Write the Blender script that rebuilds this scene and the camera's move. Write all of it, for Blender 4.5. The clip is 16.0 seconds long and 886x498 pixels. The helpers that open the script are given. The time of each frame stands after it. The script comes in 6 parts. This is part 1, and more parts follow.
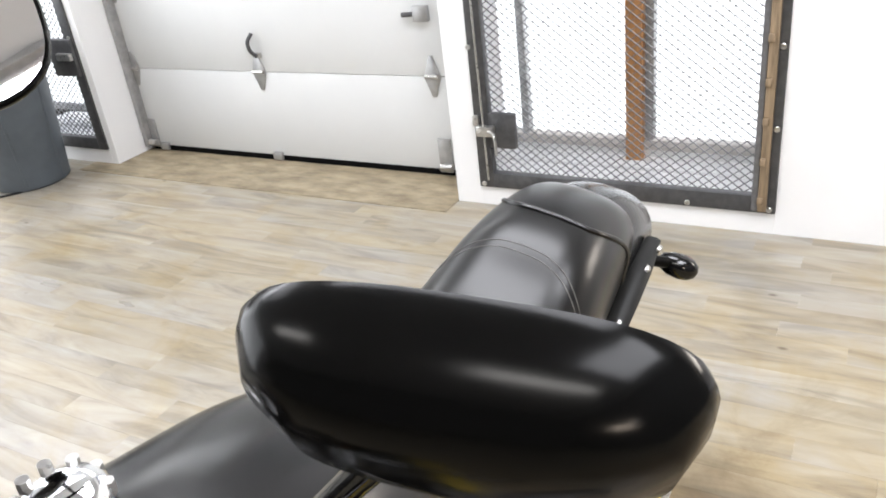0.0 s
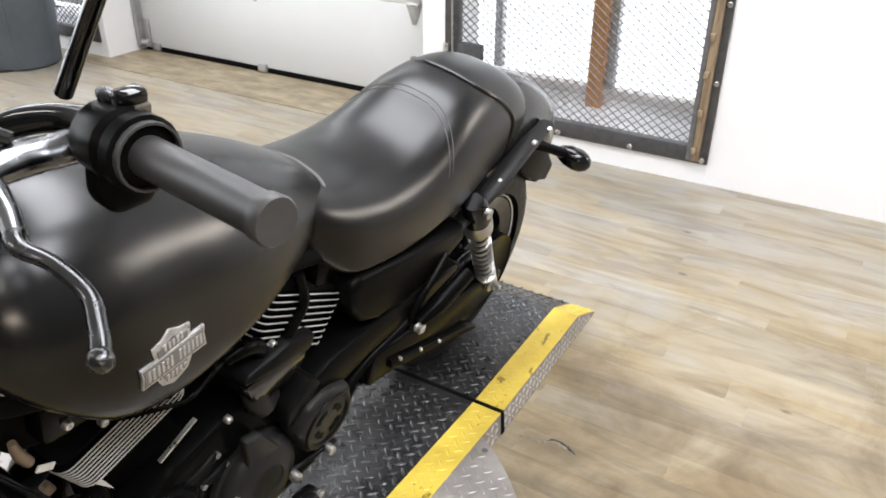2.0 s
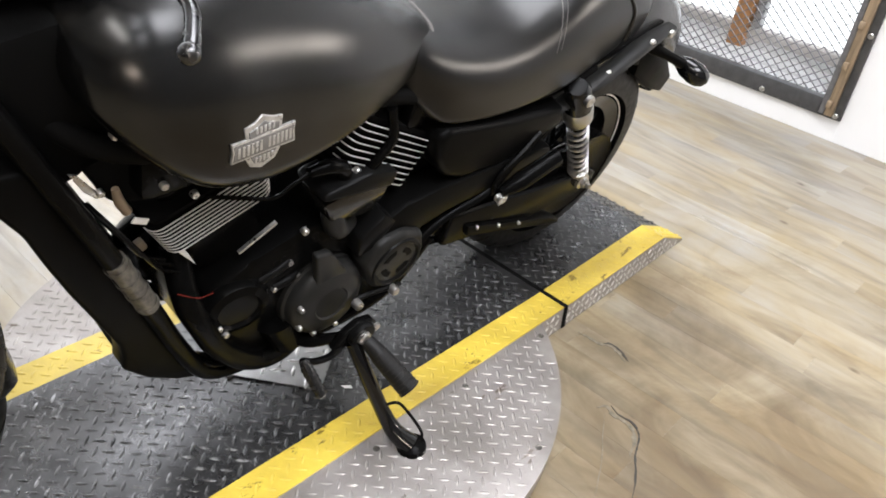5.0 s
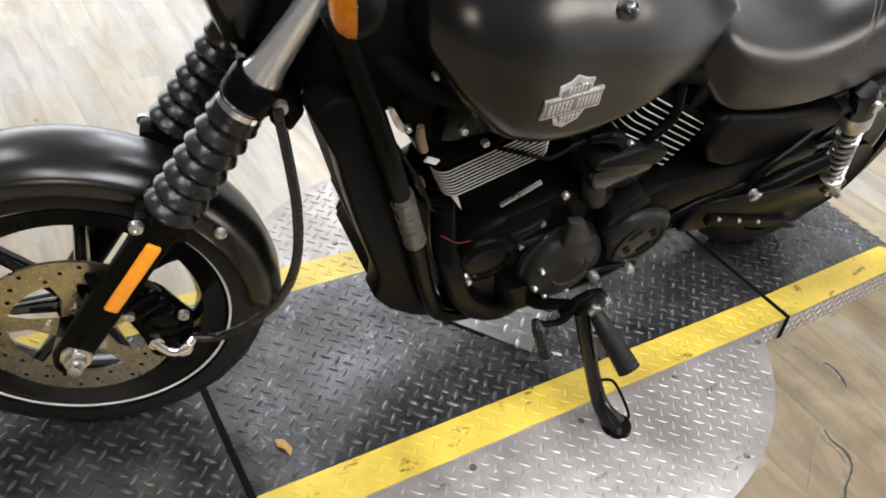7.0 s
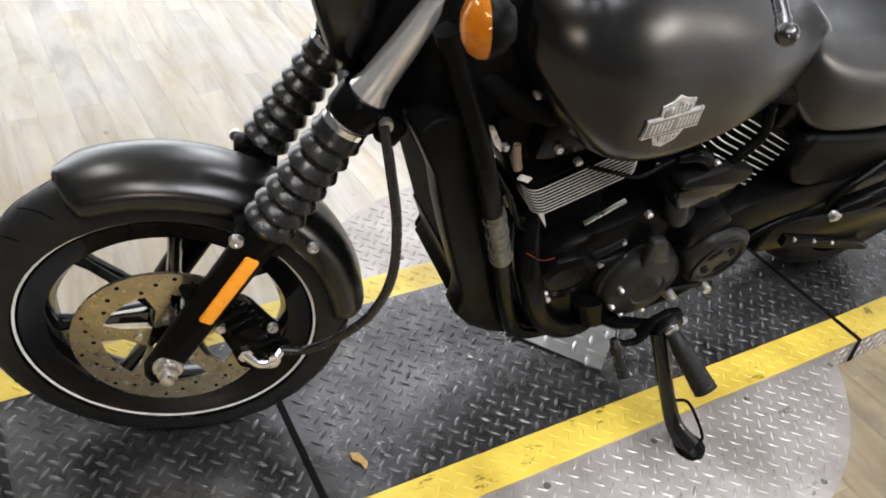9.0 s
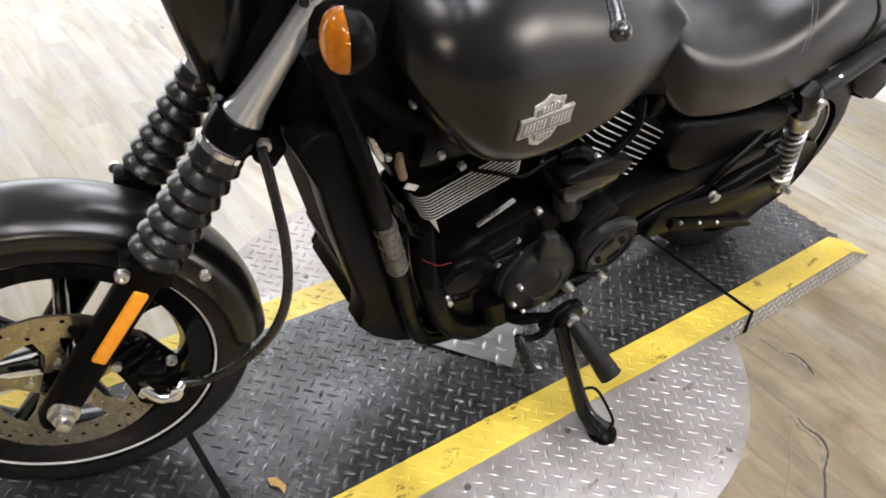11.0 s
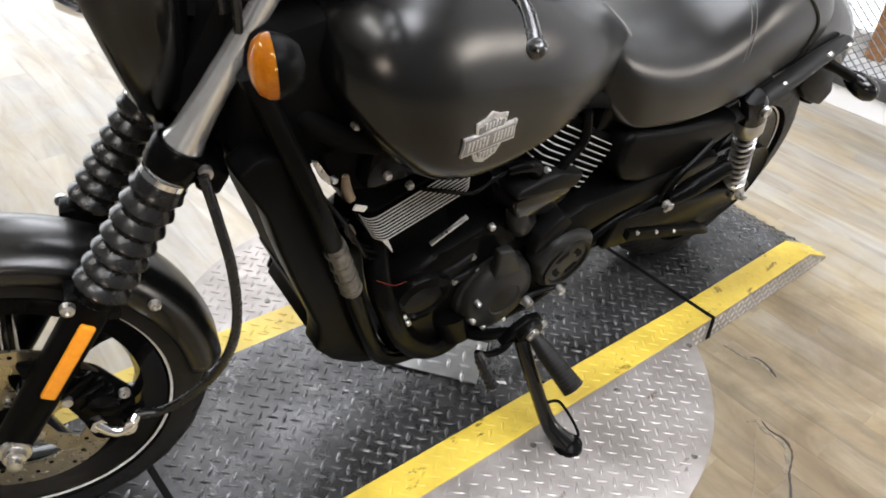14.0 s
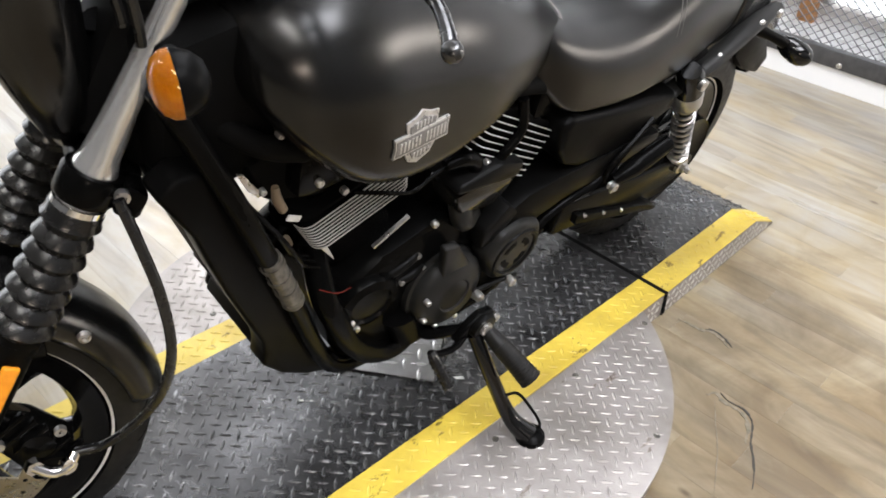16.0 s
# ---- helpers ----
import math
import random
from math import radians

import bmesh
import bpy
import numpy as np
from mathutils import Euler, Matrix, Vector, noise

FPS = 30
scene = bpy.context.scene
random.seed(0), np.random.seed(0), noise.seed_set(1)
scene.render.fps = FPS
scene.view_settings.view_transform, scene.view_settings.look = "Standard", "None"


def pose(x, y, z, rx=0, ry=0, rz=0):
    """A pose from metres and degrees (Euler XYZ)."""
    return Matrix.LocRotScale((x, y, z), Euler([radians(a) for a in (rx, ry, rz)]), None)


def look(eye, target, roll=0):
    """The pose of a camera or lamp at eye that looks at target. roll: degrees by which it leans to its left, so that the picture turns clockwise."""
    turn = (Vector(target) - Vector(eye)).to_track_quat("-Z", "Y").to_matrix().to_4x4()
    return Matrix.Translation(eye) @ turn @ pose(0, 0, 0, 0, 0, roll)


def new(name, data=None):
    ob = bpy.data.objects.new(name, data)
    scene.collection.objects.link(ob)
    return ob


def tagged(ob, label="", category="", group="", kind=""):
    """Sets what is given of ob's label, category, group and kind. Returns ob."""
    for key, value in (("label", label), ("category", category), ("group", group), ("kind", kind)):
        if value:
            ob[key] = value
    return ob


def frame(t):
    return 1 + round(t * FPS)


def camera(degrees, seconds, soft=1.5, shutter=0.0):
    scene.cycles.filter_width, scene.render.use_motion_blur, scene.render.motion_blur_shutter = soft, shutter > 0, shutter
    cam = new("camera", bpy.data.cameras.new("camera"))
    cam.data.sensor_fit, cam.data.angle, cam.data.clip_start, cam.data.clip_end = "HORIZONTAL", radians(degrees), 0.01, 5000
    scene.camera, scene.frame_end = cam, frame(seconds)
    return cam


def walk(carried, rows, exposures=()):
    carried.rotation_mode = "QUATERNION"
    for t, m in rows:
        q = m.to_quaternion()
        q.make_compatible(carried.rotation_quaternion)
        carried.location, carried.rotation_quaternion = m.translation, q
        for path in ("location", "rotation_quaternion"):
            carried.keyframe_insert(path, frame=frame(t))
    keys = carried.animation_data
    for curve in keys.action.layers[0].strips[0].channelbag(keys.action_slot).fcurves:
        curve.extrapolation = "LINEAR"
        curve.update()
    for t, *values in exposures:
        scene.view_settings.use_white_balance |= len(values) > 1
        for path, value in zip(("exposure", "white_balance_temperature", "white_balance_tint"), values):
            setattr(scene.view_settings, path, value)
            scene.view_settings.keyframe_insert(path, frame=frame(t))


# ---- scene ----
cam = camera(58.1, 16.0, soft=1.8)
PATH = [
    (0, (0.6418, -0.5345, 1.4364), (-0.3100, 0.9704, 0.5264), -7.24),
    (0.5, (0.6916, -0.4574, 1.4059), (-0.1877, 1.0787, 0.4762), -3.69),
    (1, (0.7409, -0.4430, 1.3520), (-0.1243, 1.0890, 0.4005), -4.17),
    (1.5, (0.8277, -0.5331, 1.3354), (-0.0393, 1.0115, 0.4076), -3.00),
    (2, (0.9396, -0.7053, 1.3161), (0.0189, 0.7805, 0.3434), 0.32),
    (2.5, (1.0145, -0.7351, 1.3216), (0.0745, 0.7062, 0.3023), 2.02),
    (3, (1.0558, -0.6989, 1.3036), (0.0449, 0.6761, 0.2612), 4.52),
    (5.5, (1.0250, -0.7807, 1.2452), (-0.0516, 0.4312, 0.0727), 7.97),
    (6, (1.0000, -0.8114, 1.2406), (-0.1352, 0.3263, 0.0510), 8.61),
    (6.5, (0.9703, -0.8503, 1.2416), (-0.2323, 0.1983, 0.0361), 9.01),
    (7, (0.9403, -0.8838, 1.2299), (-0.3069, 0.0495, -0.0239), 9.65),
    (7.5, (0.9199, -0.9190, 1.2265), (-0.3664, -0.0643, -0.0440), 8.92),
    (8, (0.9116, -0.9510, 1.2210), (-0.4035, -0.1239, -0.0399), 9.58),
    (10.5, (0.8890, -0.9586, 1.2347), (-0.3596, 0.0488, 0.0420), 6.71),
    (11, (0.9238, -0.9334, 1.2350), (-0.2854, 0.1217, 0.0418), 7.69),
    (11.5, (0.9395, -0.9200, 1.2367), (-0.2631, 0.1533, 0.0517), 7.14),
    (12, (0.9451, -0.9145, 1.2393), (-0.2613, 0.1764, 0.0749), 6.52),
    (12.5, (0.9516, -0.9140, 1.2442), (-0.2575, 0.1813, 0.0862), 6.19),
    (13, (0.9598, -0.9176, 1.2457), (-0.2433, 0.1871, 0.0915), 6.28),
    (13.5, (0.9596, -0.9130, 1.2437), (-0.2372, 0.2027, 0.0952), 6.13),
    (14, (0.9459, -0.9064, 1.2408), (-0.2506, 0.2088, 0.0893), 6.48),
    (14.5, (0.9341, -0.8966, 1.2408), (-0.2462, 0.2336, 0.0884), 6.50),
    (15, (0.9238, -0.8873, 1.2369), (-0.2396, 0.2527, 0.0758), 6.92),
    (15.5, (0.9149, -0.8800, 1.2339), (-0.2423, 0.2518, 0.0578), 6.45),
    (16, (0.9258, -0.8612, 1.2416), (-0.1790, 0.3201, 0.0652), 4.34),
]
walk(cam, [(t, look(eye, target, roll)) for t, eye, target, roll in PATH])

# ---- world and lights ----
world = bpy.data.worlds.new("world")
scene.world = world
world.use_nodes = True
wn = world.node_tree
sky = wn.nodes.new("ShaderNodeTexSky")
sky.sky_type, sky.sun_disc = "NISHITA", False
sky.sun_elevation, sky.sun_rotation = radians(38), radians(20)
wn.links.new(sky.outputs[0], wn.nodes["Background"].inputs[0])
wn.nodes["Background"].inputs[1].default_value = 0.12

CEIL = 3.1


def area_lamp(name, place, target, wide, high, watts, colour=(1, 1, 1)):
    d = bpy.data.lights.new(name, "AREA")
    d.shape, d.size, d.size_y, d.energy, d.color = "RECTANGLE", wide, high, watts, colour
    ob = new(name, d)
    ob.matrix_world = look(place, target)
    return ob


# unseen ceiling lamps, added to brighten the room and the tank front
LAMPS = [(-1.5, -1.8), (1.5, -1.75)]
for (lx, ly), watts in zip(LAMPS, (22, 30)):
    area_lamp("added_ceiling_lamp", (lx, ly, CEIL - 0.10), (lx, ly, 0), 1.3, 0.32, watts, (1.0, 0.97, 0.94))
# unseen skylight panels, added where tank, seat and deck reflect brightness
ADDED_PANELS = [(0.05, 0.95, 2.1, 0.90, 90), (1.98, -0.10, 1.05, 1.90, 106), (-2.55, 0.75, 1.3, 1.4, 20), (-4.30, 1.60, 1.9, 1.2, 92)]
for sx, sy, sw, sh, watts in ADDED_PANELS:
    area_lamp("added_ceiling_daylight", (sx, sy, CEIL - 0.04), (sx, sy, 0), sw, sh, watts, (0.93, 0.94, 1.0))

# a warm strip light on the east wall
WALL_LIGHTS = [(3.277, -2.2, 1.62)]
for wx, wy, wz in WALL_LIGHTS:
    area_lamp("warm_wall_light", (wx - 0.13, wy, wz), (wx - 2.0, wy + 0.18, wz), 0.95, 0.34, 27, (1.0, 0.83, 0.68))

# ---- materials ----


def shader(name, base, rough=0.5, metal=0.0, vary=0.0, vary_scale=8.0, bump=0.0, bump_scale=200.0, rough_vary=0.0, coat=0.0, spec=0.5, stretch=None, second=None, each=0.0):
    """A principled material with mottled colour, uneven gloss and fine relief."""
    m = bpy.data.materials.new(name)
    m.use_nodes = True
    nt = m.node_tree
    p = nt.nodes["Principled BSDF"]
    p.inputs["Roughness"].default_value, p.inputs["Metallic"].default_value = rough, metal
    p.inputs["Base Color"].default_value = (*base, 1)
    p.inputs["Coat Weight"].default_value, p.inputs["Specular IOR Level"].default_value = coat, spec
    tc = nt.nodes.new("ShaderNodeTexCoord")
    mp = nt.nodes.new("ShaderNodeMapping")
    nt.links.new(tc.outputs["Object"], mp.inputs[0])
    if stretch:
        mp.inputs["Scale"].default_value = stretch
    if vary or second:
        n = nt.nodes.new("ShaderNodeTexNoise")
        n.inputs["Scale"].default_value, n.inputs["Detail"].default_value, n.inputs["Roughness"].default_value = vary_scale, 8, 0.62
        nt.links.new(mp.outputs[0], n.inputs["Vector"])
        ramp = nt.nodes.new("ShaderNodeValToRGB")
        lo = [c * (1 - vary) for c in base] if second is None else second
        hi = [min(1, c * (1 + vary)) for c in base]
        ramp.color_ramp.elements[0].position, ramp.color_ramp.elements[1].position = 0.34, 0.66
        ramp.color_ramp.elements[0].color, ramp.color_ramp.elements[1].color = (*lo, 1), (*hi, 1)
        nt.links.new(n.outputs["Fac"], ramp.inputs[0])
        out = ramp.outputs[0]
        if each:
            info = nt.nodes.new("ShaderNodeObjectInfo")
            hsv = nt.nodes.new("ShaderNodeHueSaturation")
            span = nt.nodes.new("ShaderNodeMapRange")
            span.inputs[3].default_value, span.inputs[4].default_value = 1 - each, 1 + each
            nt.links.new(info.outputs["Random"], span.inputs[0])
            nt.links.new(span.outputs[0], hsv.inputs["Value"])
            nt.links.new(out, hsv.inputs["Color"])
            out = hsv.outputs[0]
        nt.links.new(out, p.inputs["Base Color"])
    if rough_vary:
        n2 = nt.nodes.new("ShaderNodeTexNoise")
        n2.inputs["Scale"].default_value, n2.inputs["Detail"].default_value = vary_scale * 2.3, 6
        nt.links.new(mp.outputs[0], n2.inputs["Vector"])
        r = nt.nodes.new("ShaderNodeMapRange")
        r.inputs[1].default_value, r.inputs[2].default_value = 0.3, 0.7
        r.inputs[3].default_value, r.inputs[4].default_value = max(0.02, rough - rough_vary), min(1, rough + rough_vary)
        nt.links.new(n2.outputs["Fac"], r.inputs[0])
        nt.links.new(r.outputs[0], p.inputs["Roughness"])
    if bump:
        n3 = nt.nodes.new("ShaderNodeTexNoise")
        n3.inputs["Scale"].default_value, n3.inputs["Detail"].default_value = bump_scale, 4
        nt.links.new(mp.outputs[0], n3.inputs["Vector"])
        b = nt.nodes.new("ShaderNodeBump")
        b.inputs["Strength"].default_value, b.inputs["Distance"].default_value = bump, 0.002
        nt.links.new(n3.outputs["Fac"], b.inputs["Height"])
        nt.links.new(b.outputs[0], p.inputs["Normal"])
    return m


def glowing(name, colour, strength):
    m = bpy.data.materials.new(name)
    m.use_nodes = True
    nt = m.node_tree
    e = nt.nodes.new("ShaderNodeEmission")
    e.inputs[0].default_value, e.inputs[1].default_value = (*colour, 1), strength
    nt.links.new(e.outputs[0], nt.nodes["Material Output"].inputs[0])
    return m


def glass(name, colour=(1, 1, 1), rough=0.0):
    m = bpy.data.materials.new(name)
    m.use_nodes = True
    p = m.node_tree.nodes["Principled BSDF"]
    p.inputs["Base Color"].default_value = (*colour, 1)
    p.inputs["Transmission Weight"].default_value, p.inputs["Roughness"].default_value, p.inputs["IOR"].default_value = 1, rough, 1.45
    return m


M_TANK = shader("satin_black_paint", (0.003, 0.003, 0.003), 0.25, 0.0, 0.08, 30, 0.0, 900, 0.0, spec=0.46)
M_FENDER = shader("satin_black_front_fender_paint", (0.003, 0.003, 0.003), 0.26, 0.0, 0.08, 30, 0.0, 900, 0.0, spec=0.56)
M_SEAT = shader("black_vinyl", (0.004, 0.0039, 0.0038), 0.29, 0.0, 0.12, 22, 0.003, 700, 0.0, spec=0.40)
M_PIPING = shader("grey_vinyl_piping", (0.10, 0.095, 0.09), 0.5, 0, 0.1, 40)
M_PLASTIC = shader("black_plastic", (0.003, 0.003, 0.003), 0.34, 0.0, 0.15, 25, 0.0, 400, 0.03, spec=0.04)
M_GLOSS = shader("gloss_black_paint", (0.004, 0.004, 0.004), 0.10, 0.0, 0.1, 10, 0.0, 1, 0.03, spec=0.45)
M_ENGINE = shader("black_engine_paint", (0.0028, 0.0028, 0.0028), 0.24, 0.0, 0.2, 35, 0.0, 300, 0.03, spec=0.05)
M_ENGINE_GREY = shader("charcoal_engine_cover_paint", (0.006, 0.006, 0.006), 0.30, 0.0, 0.12, 30, 0.0, 400, 0.0, spec=0.06)
M_CHARCOAL = shader("charcoal_cast_cover_paint", (0.016, 0.016, 0.0155), 0.38, 0.0, 0.15, 30, 0.02, 500, 0.04, spec=0.15)
M_FAIRING = shader("glossy_black_fairing_plastic", (0.003, 0.003, 0.003), 0.20, 0.0, 0.1, 12, 0.0, 1, 0.03, spec=0.45)
M_DARK = shader("dark_cavity_black", (0.002, 0.002, 0.002), 0.8, 0, 0.2, 20, spec=0.1)
M_FIN = shader("machined_aluminium", (0.66, 0.66, 0.65), 0.34, 0.4, 0.06, 60, 0.0, 500, 0.06)
M_CHROME = shader("chrome", (0.86, 0.86, 0.87), 0.07, 1.0, 0.03, 15, 0, 1, 0.03)
M_STEEL = shader("zinc_steel", (0.55, 0.54, 0.52), 0.32, 0.9, 0.15, 50, 0.01, 300, 0.08)
M_BRONZE = shader("brake_disc_steel", (0.42, 0.37, 0.27), 0.30, 0.95, 0.12, 40, 0.01, 300, 0.06)
M_BRASS = shader("semi_gloss_black", (0.009, 0.0088, 0.008), 0.14, 0.0, 0.2, 30, 0.01, 300, 0.05)
M_TYRE = shader("tyre_rubber", (0.008, 0.008, 0.008), 0.5, 0, 0.2, 30, 0.05, 300, 0.08, spec=0.25)
M_RUBBER = shader("black_rubber", (0.010, 0.010, 0.0102), 0.26, 0, 0.2, 40, 0.0, 300, 0.03, spec=0.45)
M_GREY_RUBBER = shader("grey_grip_rubber", (0.045, 0.044, 0.044), 0.40, 0, 0.12, 50, 0.0, 300, 0.0)
M_LEVER = shader("worn_polished_aluminium", (0.09, 0.09, 0.092), 0.25, 1.0, 0.15, 40, 0.01, 300, 0.06)
M_PERCH = shader("polished_silver_perch", (0.20, 0.205, 0.215), 0.24, 1.0, 0.15, 40, 0.01, 300, 0.06)
M_GREYJ = shader("dull_grey_sleeve", (0.15, 0.14, 0.12), 0.4, 0.3, 0.0, 90, 0.02, 300, 0.06, second=(0.05, 0.047, 0.042))
M_REARF = shader("satin_black_fender_paint", (0.0065, 0.0065, 0.007), 0.22, 0.0, 0.08, 30, 0.0, 900, 0.03, spec=0.62)
M_FILLER = shader("grey_floor_filler", (0.19, 0.165, 0.12), 0.6, 0, 0.3, 60, 0.1, 200, 0.1)
M_CRACK = shader("dark_crack_dirt", (0.045, 0.042, 0.036), 0.8, 0, 0.3, 90)
M_TAN = shader("tan_plastic_connector", (0.20, 0.15, 0.10), 0.45, 0, 0.1, 40)
M_SWITCH = shader("brown_grey_plastic", (0.075, 0.062, 0.050), 0.4, 0, 0.2, 50)
M_SPRING = shader("dull_silver_spring_steel", (0.42, 0.42, 0.42), 0.30, 0.85, 0.08, 40)
M_MIRRORBACK = shader("soft_black_mirror_shell", (0.002, 0.002, 0.002), 0.18, 0.0, 0.1, 20, spec=0.13)
M_RAIL = shader("pale_grey_window_rail", (0.55, 0.52, 0.49), 0.5, 0, 0.1, 20)
M_TUBE = shader("satin_steel_fork_tube", (0.74, 0.74, 0.74), 0.22, 0.8, 0.04, 20)
M_PAPER = shader("white_paper", (0.82, 0.82, 0.84), 0.6, 0, 0.03, 20)
M_STRIPE = shader("white_pinstripe", (0.75, 0.75, 0.74), 0.4, 0, 0.1, 60)
M_BADGE = shader("silver_badge", (0.46, 0.455, 0.44), 0.33, 0.6, 0.15, 90, 0.01, 300, 0.08)
M_BADGE_DARK = shader("grey_badge_ground", (0.16, 0.155, 0.15), 0.42, 0.2, 0.1, 60)
M_AMBER_REF = shader("amber_reflector", (1.0, 0.36, 0.02), 0.2, 0, 0.08, 90, 0.2, 900)
M_AMBER = glass("amber_lens", (1.0, 0.46, 0.03), 0.05)
M_AMBER_BACK = shader("orange_reflector_bowl", (1.0, 0.62, 0.08), 0.22, 0.5, 0.2, 120, 0.5, 350)
M_RED = shader("dark_red_lens", (0.10, 0.012, 0.01), 0.18, 0, 0.1, 40)
M_MIRROR = shader("mirror_glass", (0.93, 0.93, 0.95), 0.02, 1.0)
M_WALL = shader("white_wall_paint", (0.86, 0.86, 0.86), 0.55, 0, 0.025, 1.5, 0.06, 120, 0.05)
M_DOORWHITE = shader("white_garage_door_steel", (0.70, 0.71, 0.705), 0.42, 0, 0.02, 2, 0.05, 260, 0.05)
M_DIM = shader("dark_grey_wall_paint", (0.10, 0.10, 0.10), 0.6, 0, 0.05, 2, 0.05, 120, 0.05)
M_CEIL = shader("pale_grey_ceiling", (0.62, 0.63, 0.65), 0.8, 0, 0.03, 2)
M_PLY = shader("worn_plywood", (0.36, 0.295, 0.195), 0.5, 0, 0.0, 6, 0.2, 120, 0.1, stretch=(1, 2.4, 1), second=(0.17, 0.135, 0.085))
M_FRAME = shader("dark_steel_frame", (0.085, 0.085, 0.088), 0.45, 0.4, 0.2, 25, 0.1, 300, 0.08)
M_MESH = shader("expanded_steel_mesh", (0.19, 0.19, 0.20), 0.42, 0.5, 0.2, 40)
M_ALU = shader("weathered_aluminium", (0.42, 0.42, 0.42), 0.42, 0.7, 0.15, 20, 0.05, 300, 0.08)
M_TIMBER = shader("orange_brown_timber", (0.46, 0.22, 0.08), 0.5, 0, 0.2, 14, 0.1, 200, 0.05, stretch=(6, 6, 0.6))
M_OLDWOOD = shader("grey_brown_timber", (0.26, 0.19, 0.12), 0.6, 0, 0.3, 18, 0.2, 200, 0.05, stretch=(6, 6, 0.6))
M_BIN = shader("slate_grey_plastic", (0.085, 0.10, 0.115), 0.5, 0, 0.12, 6, 0.05, 300, 0.06)
M_LEAF = shader("dry_brown_leaf", (0.40, 0.24, 0.08), 0.7, 0, 0.3, 200)
M_GAP = shader("black_rubber_seal", (0.003, 0.003, 0.003), 0.8, 0, 0.1, 20, spec=0.08)
M_OUTSIDE = glowing("glow_outside_added_window", (0.93, 0.96, 1.0), 4.0)
M_OUTNORTH = glowing("hazy_daylight_outside", (0.93, 0.96, 1.0), 2.6)
M_PANE = glass("window_glass")


def plate_material(name, base, dark, rough, metal, scale):
    """Tread plate: bare metal with scuffs, grime patches and an uneven sheen."""
    m = shader(name, base, rough, metal, 0.0, scale, 0.12, 260, 0.10, second=dark)
    nt = m.node_tree
    p = nt.nodes["Principled BSDF"]
    ramp = next(n for n in nt.nodes if n.type == "VALTORGB")
    tc = next(n for n in nt.nodes if n.type == "TEX_COORD")
    big = nt.nodes.new("ShaderNodeTexNoise")
    big.inputs["Scale"].default_value, big.inputs["Detail"].default_value = 2.6, 5
    nt.links.new(tc.outputs["Object"], big.inputs["Vector"])
    mixer = nt.nodes.new("ShaderNodeMix")
    mixer.data_type, mixer.blend_type = "RGBA", "MULTIPLY"
    soft = nt.nodes.new("ShaderNodeValToRGB")
    soft.color_ramp.elements[0].position, soft.color_ramp.elements[1].position = 0.35, 0.62
    soft.color_ramp.elements[0].color, soft.color_ramp.elements[1].color = (0.55, 0.53, 0.50, 1), (1, 1, 1, 1)
    nt.links.new(big.outputs["Fac"], soft.inputs[0])
    mixer.inputs[0].default_value = 0.8
    nt.links.new(ramp.outputs[0], mixer.inputs[6])
    nt.links.new(soft.outputs[0], mixer.inputs[7])
    nt.links.new(mixer.outputs[2], p.inputs["Base Color"])
    return m


M_PLATE = plate_material("worn_dark_tread_plate", (0.115, 0.116, 0.119), (0.040, 0.040, 0.041), 0.29, 0.7, 9)
M_LUG = plate_material("worn_raised_tread", (0.17, 0.171, 0.174), (0.035, 0.035, 0.036), 0.33, 0.7, 14)
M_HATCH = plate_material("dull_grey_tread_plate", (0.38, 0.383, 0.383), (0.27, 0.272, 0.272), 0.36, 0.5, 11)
# the hatch's raised bars are about twice as pale as its plate
M_HATCH_LUG = plate_material("pale_raised_bars", (0.80, 0.805, 0.81), (0.66, 0.662, 0.665), 0.30, 0.5, 14)
M_BRIGHT = plate_material("bright_aluminium_tread_plate", (0.45, 0.422, 0.405), (0.31, 0.288, 0.272), 0.42, 0.5, 11)
M_SIDE = plate_material("pale_aluminium_side_plate", (0.80, 0.79, 0.76), (0.60, 0.59, 0.56), 0.42, 0.2, 11)
M_YELLOW = plate_material("scuffed_yellow_paint", (0.80, 0.61, 0.09), (0.60, 0.44, 0.06), 0.40, 0.0, 10)


def speckle(m, scale, edge, dark):
    """Adds small dark scuffs and chips to a plate material."""
    nt = m.node_tree
    p = nt.nodes["Principled BSDF"]
    old = p.inputs["Base Color"].links[0].from_socket
    tc = next(n for n in nt.nodes if n.type == "TEX_COORD")
    mp = nt.nodes.new("ShaderNodeMapping")
    mp.inputs["Scale"].default_value = (1.0, 0.45, 1.0)
    mp.inputs["Rotation"].default_value = (0, 0, 0.5)
    n = nt.nodes.new("ShaderNodeTexNoise")
    n.inputs["Scale"].default_value, n.inputs["Detail"].default_value, n.inputs["Roughness"].default_value = scale, 5, 0.7
    nt.links.new(tc.outputs["Object"], mp.inputs[0])
    nt.links.new(mp.outputs[0], n.inputs["Vector"])
    ramp = nt.nodes.new("ShaderNodeValToRGB")
    ramp.color_ramp.elements[0].position, ramp.color_ramp.elements[1].position = edge, edge + 0.05
    ramp.color_ramp.elements[0].color, ramp.color_ramp.elements[1].color = (*dark, 1), (1, 1, 1, 1)
    nt.links.new(n.outputs["Fac"], ramp.inputs[0])
    mix = nt.nodes.new("ShaderNodeMix")
    mix.data_type, mix.blend_type = "RGBA", "MULTIPLY"
    mix.inputs[0].default_value = 1.0
    nt.links.new(old, mix.inputs[6])
    nt.links.new(ramp.outputs[0], mix.inputs[7])
    nt.links.new(mix.outputs[2], p.inputs["Base Color"])


